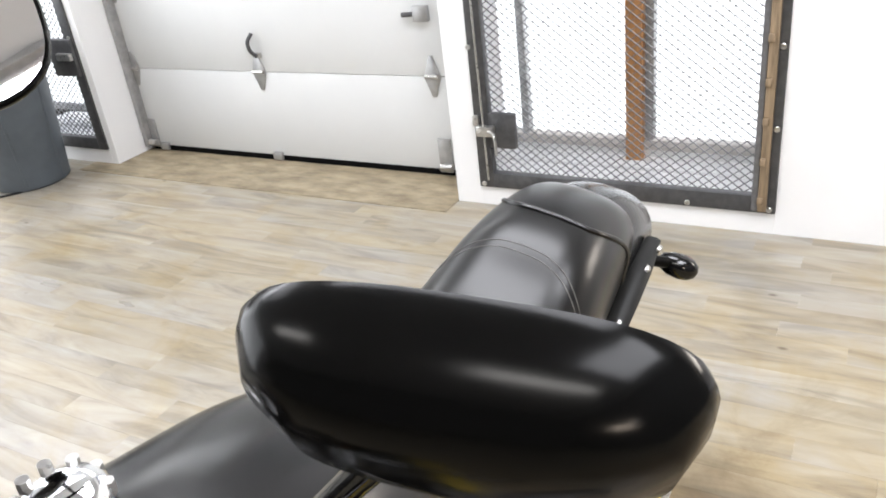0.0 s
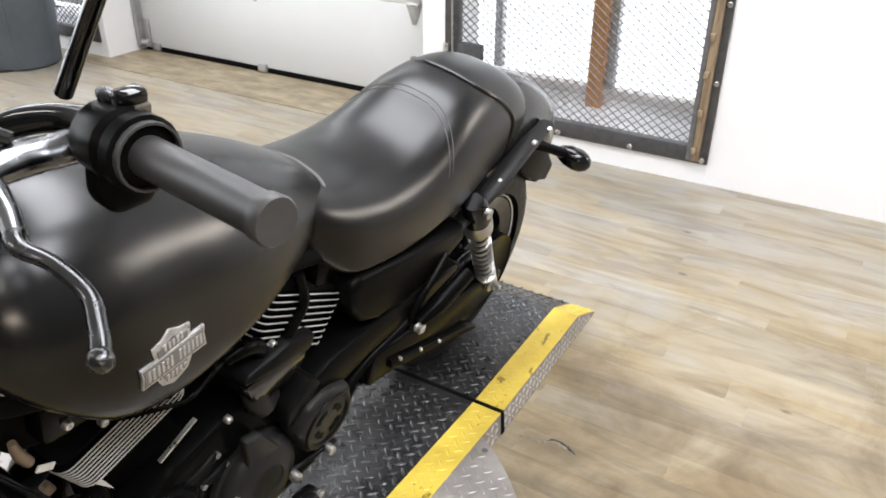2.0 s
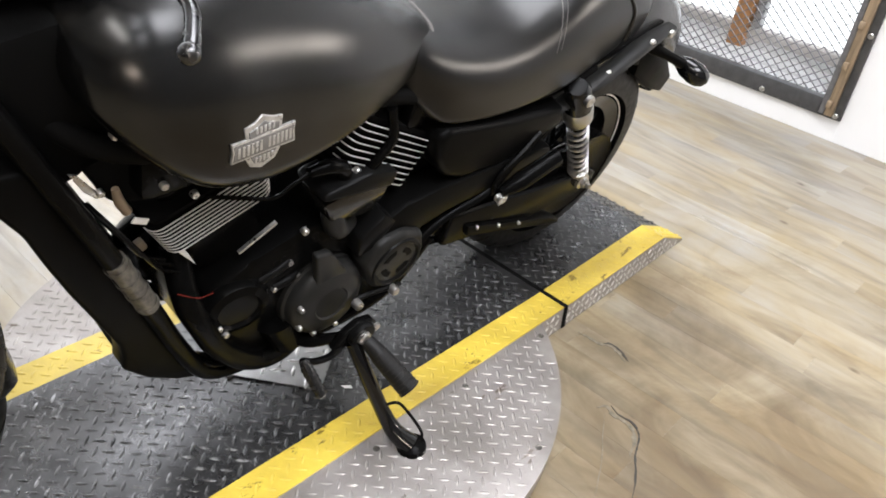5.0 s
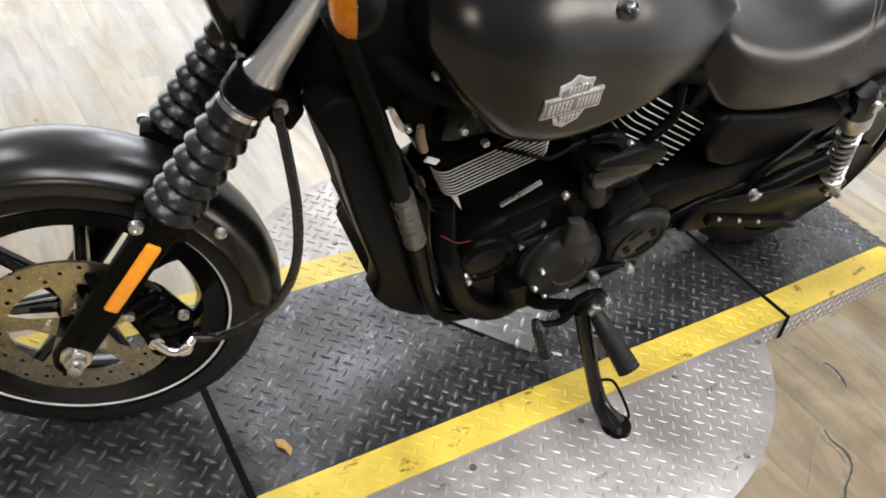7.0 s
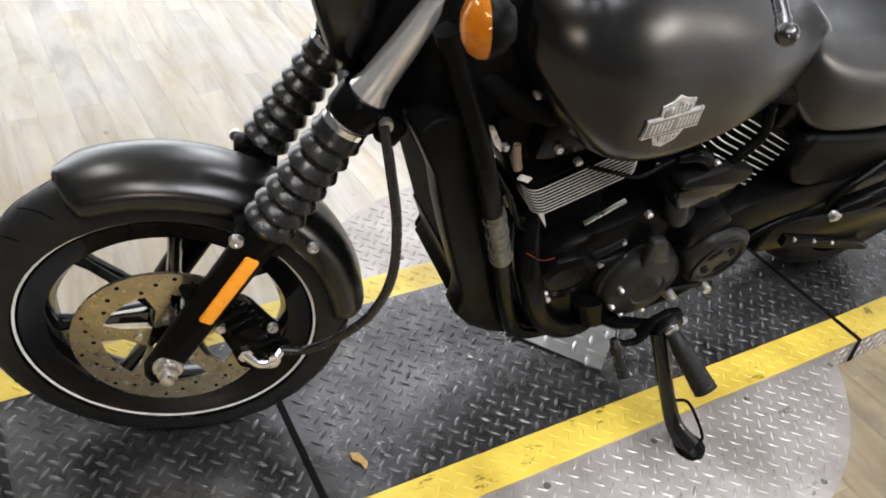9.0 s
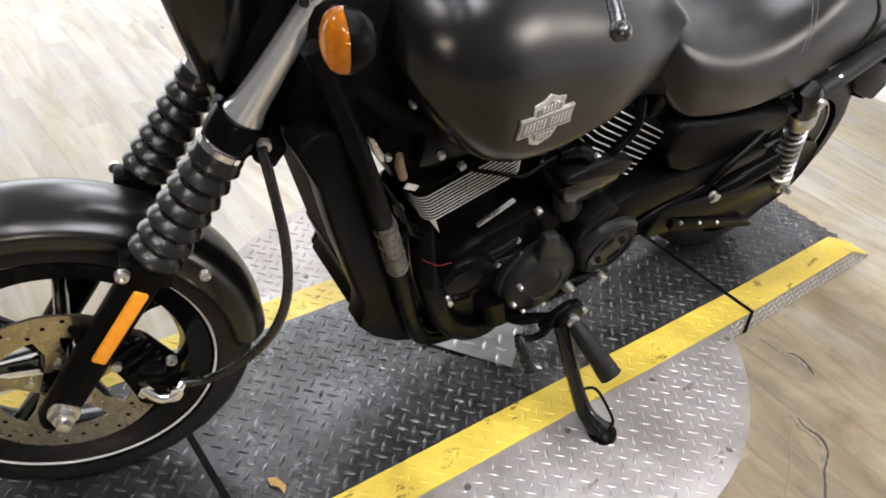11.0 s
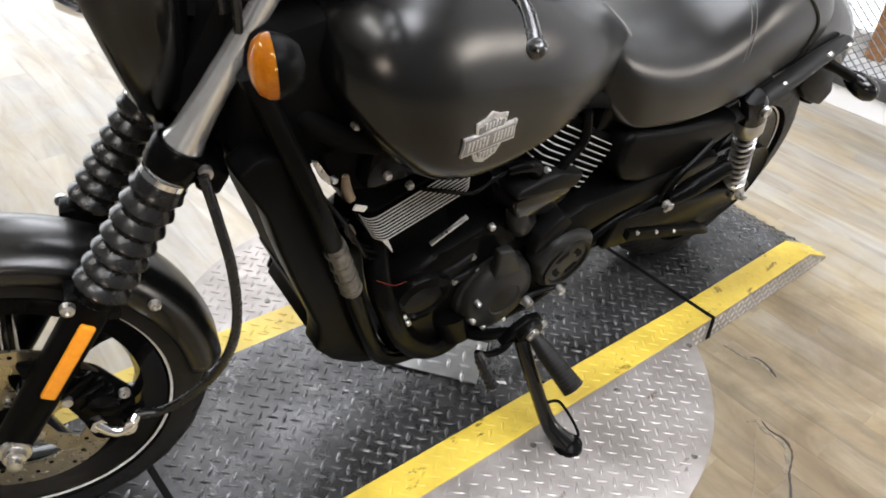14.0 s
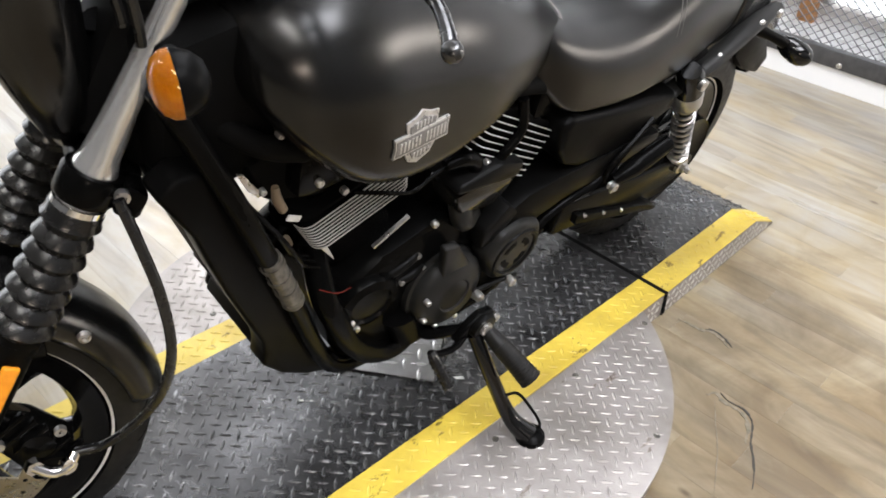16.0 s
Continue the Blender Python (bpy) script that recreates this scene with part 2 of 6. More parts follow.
def scuffs(m, scale, edge, light):
    """Adds pale scratches and dusty scuffs in long uneven patches."""
    nt = m.node_tree
    p = nt.nodes["Principled BSDF"]
    old = p.inputs["Base Color"].links[0].from_socket
    tc = next(n for n in nt.nodes if n.type == "TEX_COORD")
    mp = nt.nodes.new("ShaderNodeMapping")
    mp.inputs["Scale"].default_value = (0.55, 1.0, 1.0)
    mp.inputs["Rotation"].default_value = (0, 0, 0.7)
    nt.links.new(tc.outputs["Object"], mp.inputs[0])
    fine, broad = nt.nodes.new("ShaderNodeTexNoise"), nt.nodes.new("ShaderNodeTexNoise")
    fine.inputs["Scale"].default_value, fine.inputs["Detail"].default_value, fine.inputs["Roughness"].default_value = scale, 8, 0.75
    broad.inputs["Scale"].default_value, broad.inputs["Detail"].default_value = 6.0, 3
    steps = []
    for n, low, high in ((fine, edge, edge + 0.10), (broad, 0.50, 0.66)):
        nt.links.new(mp.outputs[0], n.inputs["Vector"])
        r = nt.nodes.new("ShaderNodeMapRange")
        r.inputs[1].default_value, r.inputs[2].default_value = low, high
        nt.links.new(n.outputs["Fac"], r.inputs[0])
        steps.append(r)
    both = nt.nodes.new("ShaderNodeMath")
    both.operation = "MULTIPLY"
    nt.links.new(steps[0].outputs[0], both.inputs[0])
    nt.links.new(steps[1].outputs[0], both.inputs[1])
    mix = nt.nodes.new("ShaderNodeMix")
    mix.data_type = "RGBA"
    nt.links.new(both.outputs[0], mix.inputs[0])
    nt.links.new(old, mix.inputs[6])
    mix.inputs[7].default_value = (*light, 1)
    nt.links.new(mix.outputs[2], p.inputs["Base Color"])


scuffs(M_PLATE, 60.0, 0.55, (0.24, 0.24, 0.243))
scuffs(M_LUG, 44.0, 0.50, (0.34, 0.34, 0.343))
speckle(M_YELLOW, 34.0, 0.335, (0.30, 0.27, 0.22))
speckle(M_BRIGHT, 26.0, 0.31, (0.50, 0.44, 0.38))


def plank_material():
    """Pale oak-look vinyl: long grain, knots, grey and yellow casts from board to board."""
    m = bpy.data.materials.new("pale_oak_vinyl")
    m.use_nodes = True
    nt = m.node_tree
    p = nt.nodes["Principled BSDF"]
    tc, mp, info = (nt.nodes.new(n) for n in ("ShaderNodeTexCoord", "ShaderNodeMapping", "ShaderNodeObjectInfo"))
    geo = nt.nodes.new("ShaderNodeNewGeometry")
    add = nt.nodes.new("ShaderNodeMath")
    nt.links.new(info.outputs["Random"], add.inputs[0])
    nt.links.new(geo.outputs["Random Per Island"], add.inputs[1])
    comb = nt.nodes.new("ShaderNodeCombineXYZ")
    far = nt.nodes.new("ShaderNodeMath")
    far.operation = "MULTIPLY"
    far.inputs[1].default_value = 37.0
    nt.links.new(add.outputs[0], far.inputs[0])
    nt.links.new(far.outputs[0], comb.inputs[0])
    nt.links.new(far.outputs[0], comb.inputs[2])
    nt.links.new(comb.outputs[0], mp.inputs["Location"])
    nt.links.new(geo.outputs["Position"], mp.inputs[0])
    mp.inputs["Rotation"].default_value = (0, 0, radians(-1.5))
    mp.inputs["Scale"].default_value = (1.0, 5.5, 1.0)
    grain = nt.nodes.new("ShaderNodeTexNoise")
    grain.inputs["Scale"].default_value, grain.inputs["Detail"].default_value, grain.inputs["Roughness"].default_value = 1.9, 9, 0.60
    grain.inputs["Distortion"].default_value = 1.3
    nt.links.new(mp.outputs[0], grain.inputs["Vector"])
    ramp = nt.nodes.new("ShaderNodeValToRGB")
    e = ramp.color_ramp.elements
    e[0].position, e[0].color = 0.26, (0.168, 0.142, 0.108, 1)
    e[1].position, e[1].color = 0.74, (0.375, 0.338, 0.270, 1)
    mid = ramp.color_ramp.elements.new(0.5)
    mid.color = (0.30, 0.260, 0.194, 1)
    nt.links.new(grain.outputs["Fac"], ramp.inputs[0])
    blotch = nt.nodes.new("ShaderNodeTexNoise")
    blotch.inputs["Scale"].default_value, blotch.inputs["Detail"].default_value = 1.1, 4
    nt.links.new(mp.outputs[0], blotch.inputs["Vector"])
    hsv = nt.nodes.new("ShaderNodeHueSaturation")
    sat = nt.nodes.new("ShaderNodeMapRange")
    sat.inputs[1].default_value, sat.inputs[2].default_value, sat.inputs[3].default_value, sat.inputs[4].default_value = 0.33, 0.67, 0.50, 1.22
    nt.links.new(blotch.outputs["Fac"], sat.inputs[0])
    nt.links.new(sat.outputs[0], hsv.inputs["Saturation"])
    val = nt.nodes.new("ShaderNodeMapRange")
    val.inputs[3].default_value, val.inputs[4].default_value = 0.92, 1.08
    frac = nt.nodes.new("ShaderNodeMath")
    frac.operation = "FRACT"
    nt.links.new(add.outputs[0], frac.inputs[0])
    nt.links.new(frac.outputs[0], val.inputs[0])
    nt.links.new(val.outputs[0], hsv.inputs["Value"])
    nt.links.new(ramp.outputs[0], hsv.inputs["Color"])
    # knots
    vor = nt.nodes.new("ShaderNodeTexVoronoi")
    kmap = nt.nodes.new("ShaderNodeMapping")
    kmap.inputs["Scale"].default_value = (1.0, 1.9, 1.0)
    nt.links.new(geo.outputs["Position"], kmap.inputs[0])
    nt.links.new(kmap.outputs[0], vor.inputs["Vector"])
    vor.inputs["Scale"].default_value = 3.1
    kr = nt.nodes.new("ShaderNodeValToRGB")
    kr.color_ramp.elements[0].position, kr.color_ramp.elements[1].position = 0.02, 0.06
    kr.color_ramp.elements[0].color, kr.color_ramp.elements[1].color = (0.45, 0.40, 0.36, 1), (1, 1, 1, 1)
    nt.links.new(vor.outputs["Distance"], kr.inputs[0])
    mul = nt.nodes.new("ShaderNodeMix")
    mul.data_type, mul.blend_type = "RGBA", "MULTIPLY"
    mul.inputs[0].default_value = 1
    nt.links.new(hsv.outputs[0], mul.inputs[6])
    nt.links.new(kr.outputs[0], mul.inputs[7])
    # browner and darker around a point east of the turntable, broken up by noise
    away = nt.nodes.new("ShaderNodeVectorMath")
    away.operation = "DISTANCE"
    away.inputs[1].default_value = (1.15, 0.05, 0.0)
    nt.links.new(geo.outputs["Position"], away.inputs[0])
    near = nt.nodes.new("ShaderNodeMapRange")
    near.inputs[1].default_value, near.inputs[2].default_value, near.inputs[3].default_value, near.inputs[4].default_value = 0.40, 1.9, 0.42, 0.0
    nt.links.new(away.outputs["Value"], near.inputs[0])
    break_up = nt.nodes.new("ShaderNodeTexNoise")
    break_up.inputs["Scale"].default_value, break_up.inputs["Detail"].default_value, break_up.inputs["Roughness"].default_value, break_up.inputs["Distortion"].default_value = 3.4, 7, 0.62, 0.8
    nt.links.new(geo.outputs["Position"], break_up.inputs["Vector"])
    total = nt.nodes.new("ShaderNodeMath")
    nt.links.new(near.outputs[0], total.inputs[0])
    nt.links.new(break_up.outputs["Fac"], total.inputs[1])
    brown_tint = nt.nodes.new("ShaderNodeValToRGB")
    brown_tint.color_ramp.elements[0].position, brown_tint.color_ramp.elements[1].position = 0.46, 0.92
    brown_tint.color_ramp.elements[0].color, brown_tint.color_ramp.elements[1].color = (1, 1, 1, 1), (0.52, 0.435, 0.315, 1)
    half = brown_tint.color_ramp.elements.new(0.66)
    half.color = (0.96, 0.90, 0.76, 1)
    nt.links.new(total.outputs[0], brown_tint.inputs[0])
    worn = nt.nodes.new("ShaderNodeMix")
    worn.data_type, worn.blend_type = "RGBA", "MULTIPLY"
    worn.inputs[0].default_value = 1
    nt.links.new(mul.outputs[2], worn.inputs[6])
    nt.links.new(brown_tint.outputs[0], worn.inputs[7])
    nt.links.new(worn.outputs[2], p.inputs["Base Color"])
    p.inputs["Roughness"].default_value = 0.36
    rr = nt.nodes.new("ShaderNodeMapRange")
    rr.inputs[3].default_value, rr.inputs[4].default_value = 0.22, 0.42
    nt.links.new(blotch.outputs["Fac"], rr.inputs[0])
    nt.links.new(rr.outputs[0], p.inputs["Roughness"])
    b = nt.nodes.new("ShaderNodeBump")
    b.inputs["Strength"].default_value, b.inputs["Distance"].default_value = 0.12, 0.002
    nt.links.new(grain.outputs["Fac"], b.inputs["Height"])
    nt.links.new(b.outputs[0], p.inputs["Normal"])
    return m


M_PLANK = plank_material()

# ---- mesh helpers ----


def part(name, bm, material, parent=None, label="", smooth=40, matrix=None):
    """Links a bmesh as one mesh object, under a thing or part where one is given."""
    if matrix is not None:
        bm.transform(matrix)
    bmesh.ops.recalc_face_normals(bm, faces=bm.faces[:])
    me = bpy.data.meshes.new(name)
    bm.to_mesh(me)
    bm.free()
    me.materials.append(material)
    if smooth:
        me.polygons.foreach_set("use_smooth", [True] * len(me.polygons))
        me.set_sharp_from_angle(angle=radians(smooth))
    ob = new(name, me)
    if parent is not None:
        ob.parent = parent
    if label:
        tagged(ob, label)
    return ob


def thing(name, label, category, matrix=None, group="", kind=""):
    ob = new(name)
    ob.empty_display_size = 0.1
    if matrix is not None:
        ob.matrix_world = matrix
    return tagged(ob, label, category, group, kind)


def box(x0, x1, y0, y1, z0, z1, bevel=0.0, bm=None, seg=2, m=None):
    bm = bm or bmesh.new()
    r = bmesh.ops.create_cube(bm, size=1.0)
    vs = r["verts"]
    t = Matrix.Translation(((x0 + x1) / 2, (y0 + y1) / 2, (z0 + z1) / 2)) @ Matrix.Diagonal((x1 - x0, y1 - y0, z1 - z0, 1))
    bmesh.ops.transform(bm, matrix=(m @ t) if m is not None else t, verts=vs)
    if bevel:
        es = list({e for v in vs for e in v.link_edges})
        bmesh.ops.bevel(bm, geom=es, offset=bevel, segments=seg, affect="EDGES", profile=0.5)
    return bm


def frame_of(axis):
    a = Vector(axis).normalized()
    s = Vector((0, 0, 1)) if abs(a.z) < 0.9 else Vector((1, 0, 0))
    u = a.cross(s).normalized()
    return u, a.cross(u).normalized(), a


def rings(bm, loops, closed=True, caps=True):
    """Joins rings of points, each as long as the others, into a skin."""
    made = [[bm.verts.new(p) for p in loop] for loop in loops]
    n = len(made[0])
    for a, b in zip(made, made[1:]):
        for i in range(n if closed else n - 1):
            bm.faces.new((a[i], a[(i + 1) % n], b[(i + 1) % n], b[i]))
    if caps and closed:
        bm.faces.new(made[0][::-1])
        bm.faces.new(made[-1])
    return bm


def rod(p0, p1, r0, r1=None, seg=16, bm=None):
    bm = bm or bmesh.new()
    p0, p1 = Vector(p0), Vector(p1)
    u, v, _ = frame_of(p1 - p0)
    r1 = r0 if r1 is None else r1
    def ring(p, r):
        return [p + (u * math.cos(k * math.tau / seg) + v * math.sin(k * math.tau / seg)) * r for k in range(seg)]
    return rings(bm, [ring(p0, r0), ring(p1, r1)])


def turned(profile, origin, axis, seg=32, bm=None, caps=True):
    """A turned solid: profile rows (radius, way along the axis)."""
    bm = bm or bmesh.new()
    u, v, a = frame_of(axis)
    o = Vector(origin)
    loops = [[o + a * h + (u * math.cos(k * math.tau / seg) + v * math.sin(k * math.tau / seg)) * max(r, 1e-4) for k in range(seg)] for r, h in profile]
    return rings(bm, loops, caps=caps)


def spline(pts, steps=8):
    pts = [Vector(p) for p in pts]
    ext = [pts[0] * 2 - pts[1], *pts, pts[-1] * 2 - pts[-2]]
    out = []
    for a, b, c, d in zip(ext, ext[1:], ext[2:], ext[3:]):
        for k in range(steps):
            t = k / steps
            out.append(0.5 * (2 * b + (c - a) * t + (2 * a - 5 * b + 4 * c - d) * t * t + (3 * b - a - 3 * c + d) * t ** 3))
    return out + [pts[-1]]


def tube(pts, r, seg=10, steps=8, bm=None, flat=1.0):
    """A pipe through the points; r may be one radius or one for each point."""
    bm = bm or bmesh.new()
    path = spline(pts, steps)
    radii = [r] * len(path) if not hasattr(r, "__len__") else [float(np.interp(k / steps, range(len(r)), r)) for k in range(len(path))]
    u = None
    loops = []
    for k, p in enumerate(path):
        a = (path[min(k + 1, len(path) - 1)] - path[max(k - 1, 0)]).normalized()
        u = frame_of(a)[0] if u is None else (u - a * u.dot(a)).normalized()
        v = a.cross(u)
        loops.append([p + (u * math.cos(j * math.tau / seg) + v * flat * math.sin(j * math.tau / seg)) * radii[k] for j in range(seg)])
    return rings(bm, loops)


def slab(poly, y0, y1, bevel=0.004, bm=None, seg=2):
    """A plate with the outline poly of (x, z), from y0 to y1."""
    bm = bm or bmesh.new()
    vs = [bm.verts.new((x, y0, z)) for x, z in poly]
    f = bm.faces.new(vs)
    r = bmesh.ops.extrude_face_region(bm, geom=[f])
    top = [g for g in r["geom"] if isinstance(g, bmesh.types.BMVert)]
    bmesh.ops.translate(bm, vec=(0, y1 - y0, 0), verts=top)
    if bevel:
        es = list({e for v in [*vs, *top] for e in v.link_edges})
        bmesh.ops.bevel(bm, geom=es, offset=bevel, segments=seg, affect="EDGES", profile=0.5, clamp_overlap=True)
    return bm


def bolt(place, axis, r, h, parent, material=None, name="bolt"):
    bm = turned([(0, -0.004), (r, -0.004), (r, h * 0.7), (r * 0.8, h), (r * 0.45, h), (r * 0.42, h * 0.6), (0, h * 0.6)], place, axis, 10)
    return part(name, bm, material or M_STEEL, parent)

# ---- room: walls, door opening, windows ----
WALL = pose(0, 2.300, 0, 0, 0, 1.5)
THICK = 0.30


def wall_block(name, x0, x1, z0, z1, material=M_WALL, y0=0.0, y1=THICK, bevel=0.0015):
    ob = part(name, box(x0, x1, y0, y1, z0, z1, bevel), material, smooth=0)
    ob.matrix_world = WALL
    return tagged(ob, "smooth white painted interior wall", "wall", kind="structure")


DOOR_L, DOOR_R, WIN_L, WIN_R, SILL, HEAD = -3.190, -1.018, -0.898, 0.291, 0.085, 2.71
WEST_L, WEST_R = -4.08, -3.238
# opening for an unseen window, added for a warm highlight on the tank
EW_L, EW_R, EW_S, EW_H = 1.85, 3.00, 1.15, 1.80
wall_block("wall_north", WIN_R, EW_L, 0, CEIL)
wall_block("wall_north_east_sill", EW_L, EW_R, 0, EW_S)
wall_block("wall_north_east_head", EW_L, EW_R, EW_H, CEIL)
wall_block("wall_north_east", EW_R, 3.2, 0, CEIL)
added_east_window = thing("added_window_4", "unseen high window added to the north wall for warm light", "window", WALL, kind="structure")
for x0, x1, z0, z1 in ((EW_L, EW_R, EW_S, EW_S + 0.05), (EW_L, EW_R, EW_H - 0.05, EW_H), (EW_L, EW_L + 0.05, EW_S + 0.05, EW_H - 0.05), (EW_R - 0.05, EW_R, EW_S + 0.05, EW_H - 0.05)):
    part("window_frame", box(x0, x1, 0.10, 0.16, z0, z1, 0.003), M_DOORWHITE, added_east_window)
# added warm lamp in the unseen window's opening
area_lamp("added_window_light", tuple(WALL @ Vector(((EW_L + EW_R) / 2, 0.09, (EW_S + EW_H) / 2))), tuple(WALL @ Vector(((EW_L + EW_R) / 2 - 0.3, -3.0, 1.2))), 1.03, 0.53, 30, (1.0, 0.90, 0.80))
wall_block("wall_north_pier", DOOR_R, WIN_L, 0, CEIL)
wall_block("wall_north_sill", WIN_L, WIN_R, 0, SILL)
wall_block("wall_north_head", WIN_L, WIN_R, HEAD, CEIL)
# opening for an unseen transom, added to bring daylight from above the door
TR_L, TR_R, TR_S, TR_H = -3.05, -1.15, 2.38, 2.95
wall_block("wall_north_lintel", DOOR_L, DOOR_R, 2.30, TR_S)
wall_block("wall_north_transom_head", DOOR_L, DOOR_R, TR_H, CEIL)
wall_block("wall_north_transom_jamb", DOOR_L, TR_L, TR_S, TR_H)
wall_block("wall_north_transom_post", TR_R, DOOR_R, TR_S, TR_H)
transom = thing("added_window_5", "unseen transom window added above the garage door for daylight", "window", WALL, kind="structure")
for x0, x1, z0, z1 in ((TR_L, TR_R, TR_S, TR_S + 0.04), (TR_L, TR_R, TR_H - 0.04, TR_H), (TR_L, TR_L + 0.04, TR_S + 0.04, TR_H - 0.04), (TR_R - 0.04, TR_R, TR_S + 0.04, TR_H - 0.04)):
    part("window_frame", box(x0, x1, 0.10, 0.16, z0, z1, 0.003), M_DOORWHITE, transom)
# added cool lamp in the unseen transom's opening
area_lamp("added_transom_light", tuple(WALL @ Vector(((TR_L + TR_R) / 2, 0.09, (TR_S + TR_H) / 2))), tuple(WALL @ Vector(((TR_L + TR_R) / 2 + 0.6, -2.6, 0.8))), 1.5, 0.54, 18, (0.97, 0.985, 1.0))
wall_block("wall_north_west_pier", WEST_R, DOOR_L, 0, CEIL)
wall_block("wall_north_west_sill", WEST_L, WEST_R, 0, SILL)
wall_block("wall_north_west_head", WEST_L, WEST_R, HEAD, CEIL)
wall_block("wall_north_west", -5.4, WEST_L, 0, CEIL)
# unseen walls, coloured dark so the bike's flank reflects little light
for name, x0, x1, y0, y1 in (("wall_east", 3.2, 3.4, -7.2, THICK), ("wall_south", -5.6, 3.4, -7.4, -7.2)):
    tagged(wall_block(name, x0, x1, 0, CEIL, M_DIM, y0=y0, y1=y1), "unseen interior wall, kept dark grey for dark reflections")
for pane_of, x0, x1, z0, z1 in ((added_east_window, EW_L, EW_R, EW_S, EW_H), (transom, TR_L, TR_R, TR_S, TR_H)):
    pane = part("pane", box(x0 + 0.04, x1 - 0.04, 0.127, 0.133, z0 + 0.04, z1 - 0.04), M_PANE, pane_of, smooth=0)
    pane.visible_shadow = False
# the unseen west side gets an added broad shop window for cool daylight and reflections
wall_block("wall_west_sill", -5.6, -5.4, 0, 0.3, y0=-7.2, y1=THICK)
wall_block("wall_west_head", -5.6, -5.4, 2.95, CEIL, y0=-7.2, y1=THICK)
wall_block("wall_west_end", -5.6, -5.4, 0.3, 2.95, y0=-0.15, y1=THICK)
wall_block("wall_west_far", -5.6, -5.4, 0.3, 2.95, y0=-7.2, y1=-5.6)
ceiling = part("ceiling", box(-5.6, 3.4, -7.4, 0.33, CEIL, CEIL + 0.1), M_CEIL, smooth=0)
ceiling.matrix_world = WALL
tagged(ceiling, "plain grey painted ceiling", "ceiling", kind="structure")
# added lamp in the unseen west opening
added_west_lamp = area_lamp("added_west_daylight", tuple(WALL @ Vector((-5.42, -3.4, 1.45))), tuple(WALL @ Vector((0, -3.2, 0.9))), 4.2, 1.8, 15, (0.93, 0.97, 1.0))

outside = part("backdrop", box(-7.0, 4.5, 2.2, 2.25, -0.5, 3.6), M_OUTNORTH, smooth=0)
outside.matrix_world = WALL
tagged(outside, "overexposed white daylight outside the windows", "backdrop", kind="structure")
# glowing sheet behind the added west window
outside_w = part("backdrop_west", box(-7.4, -7.35, -8, 1, -0.5, 3.6), M_OUTSIDE, smooth=0)
outside_w.matrix_world = WALL
tagged(outside_w, "glowing sheet outside the added, unseen west window", "backdrop", kind="structure")

# frames around the added, unseen skylight panels
for sx, sy, sw, sh, _ in ADDED_PANELS:
    added_panel = thing("skylight", "unseen skylight panel added to the ceiling for its light", "skylight", pose(sx, sy, CEIL), kind="structure")
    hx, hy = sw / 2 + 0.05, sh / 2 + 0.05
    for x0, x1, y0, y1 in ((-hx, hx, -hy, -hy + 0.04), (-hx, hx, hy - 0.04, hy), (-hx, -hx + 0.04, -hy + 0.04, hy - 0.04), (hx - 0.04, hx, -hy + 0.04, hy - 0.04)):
        part("added_panel_frame", box(x0, x1, y0, y1, -0.03, 0.0, 0.003), M_ALU, added_panel)
for wx, wy, wz in WALL_LIGHTS:
    fx = thing("wall_light", "warm strip light in a white metal housing on the wall", "light", pose(wx, wy, wz, 0, 0, 1.5))
    part("housing", box(-0.10, 0.04, -0.52, 0.52, -0.20, 0.20, 0.01), M_CEIL, fx)
# plain housings for the added ceiling lamps
for lx, ly in LAMPS:
    fx = thing("ceiling_light", "unseen white ceiling light added to brighten the room", "light", pose(lx, ly, CEIL), "ceiling lights")
    part("housing", box(-0.65, 0.65, -0.16, 0.16, -0.07, 0.0, 0.01), M_CEIL, fx)


def mesh_sheet(x0, x1, z0, z1, period=0.042, rise=0.0165, thick=0.0018, wide=0.0056):
    """Expanded metal: zigzag strands that meet at their crests."""
    verts, faces = [], []
    rows = int((z1 - z0) / rise)
    cols = int((x1 - x0) / (period / 2))
    for r in range(rows):
        zc = z0 + rise * (r + 0.5)
        base = len(verts)
        for c in range(cols + 1):
            up = 1 if (c + r) % 2 else -1
            x, z = x0 + c * period / 2, zc + up * (rise / 2 - 0.0006)
            for dy, dz in ((-wide / 2, -thick), (wide / 2, -thick), (wide / 2, thick), (-wide / 2, thick)):
                verts.append((x, dy + up * 0.002, z + dz))
        for c in range(cols):
            a, b = base + 4 * c, base + 4 * (c + 1)
            faces += [(a + k, a + (k + 1) % 4, b + (k + 1) % 4, b + k) for k in range(4)]
    me = bpy.data.meshes.new("mesh_panel")
    me.from_pydata(verts, [], faces)
    return me


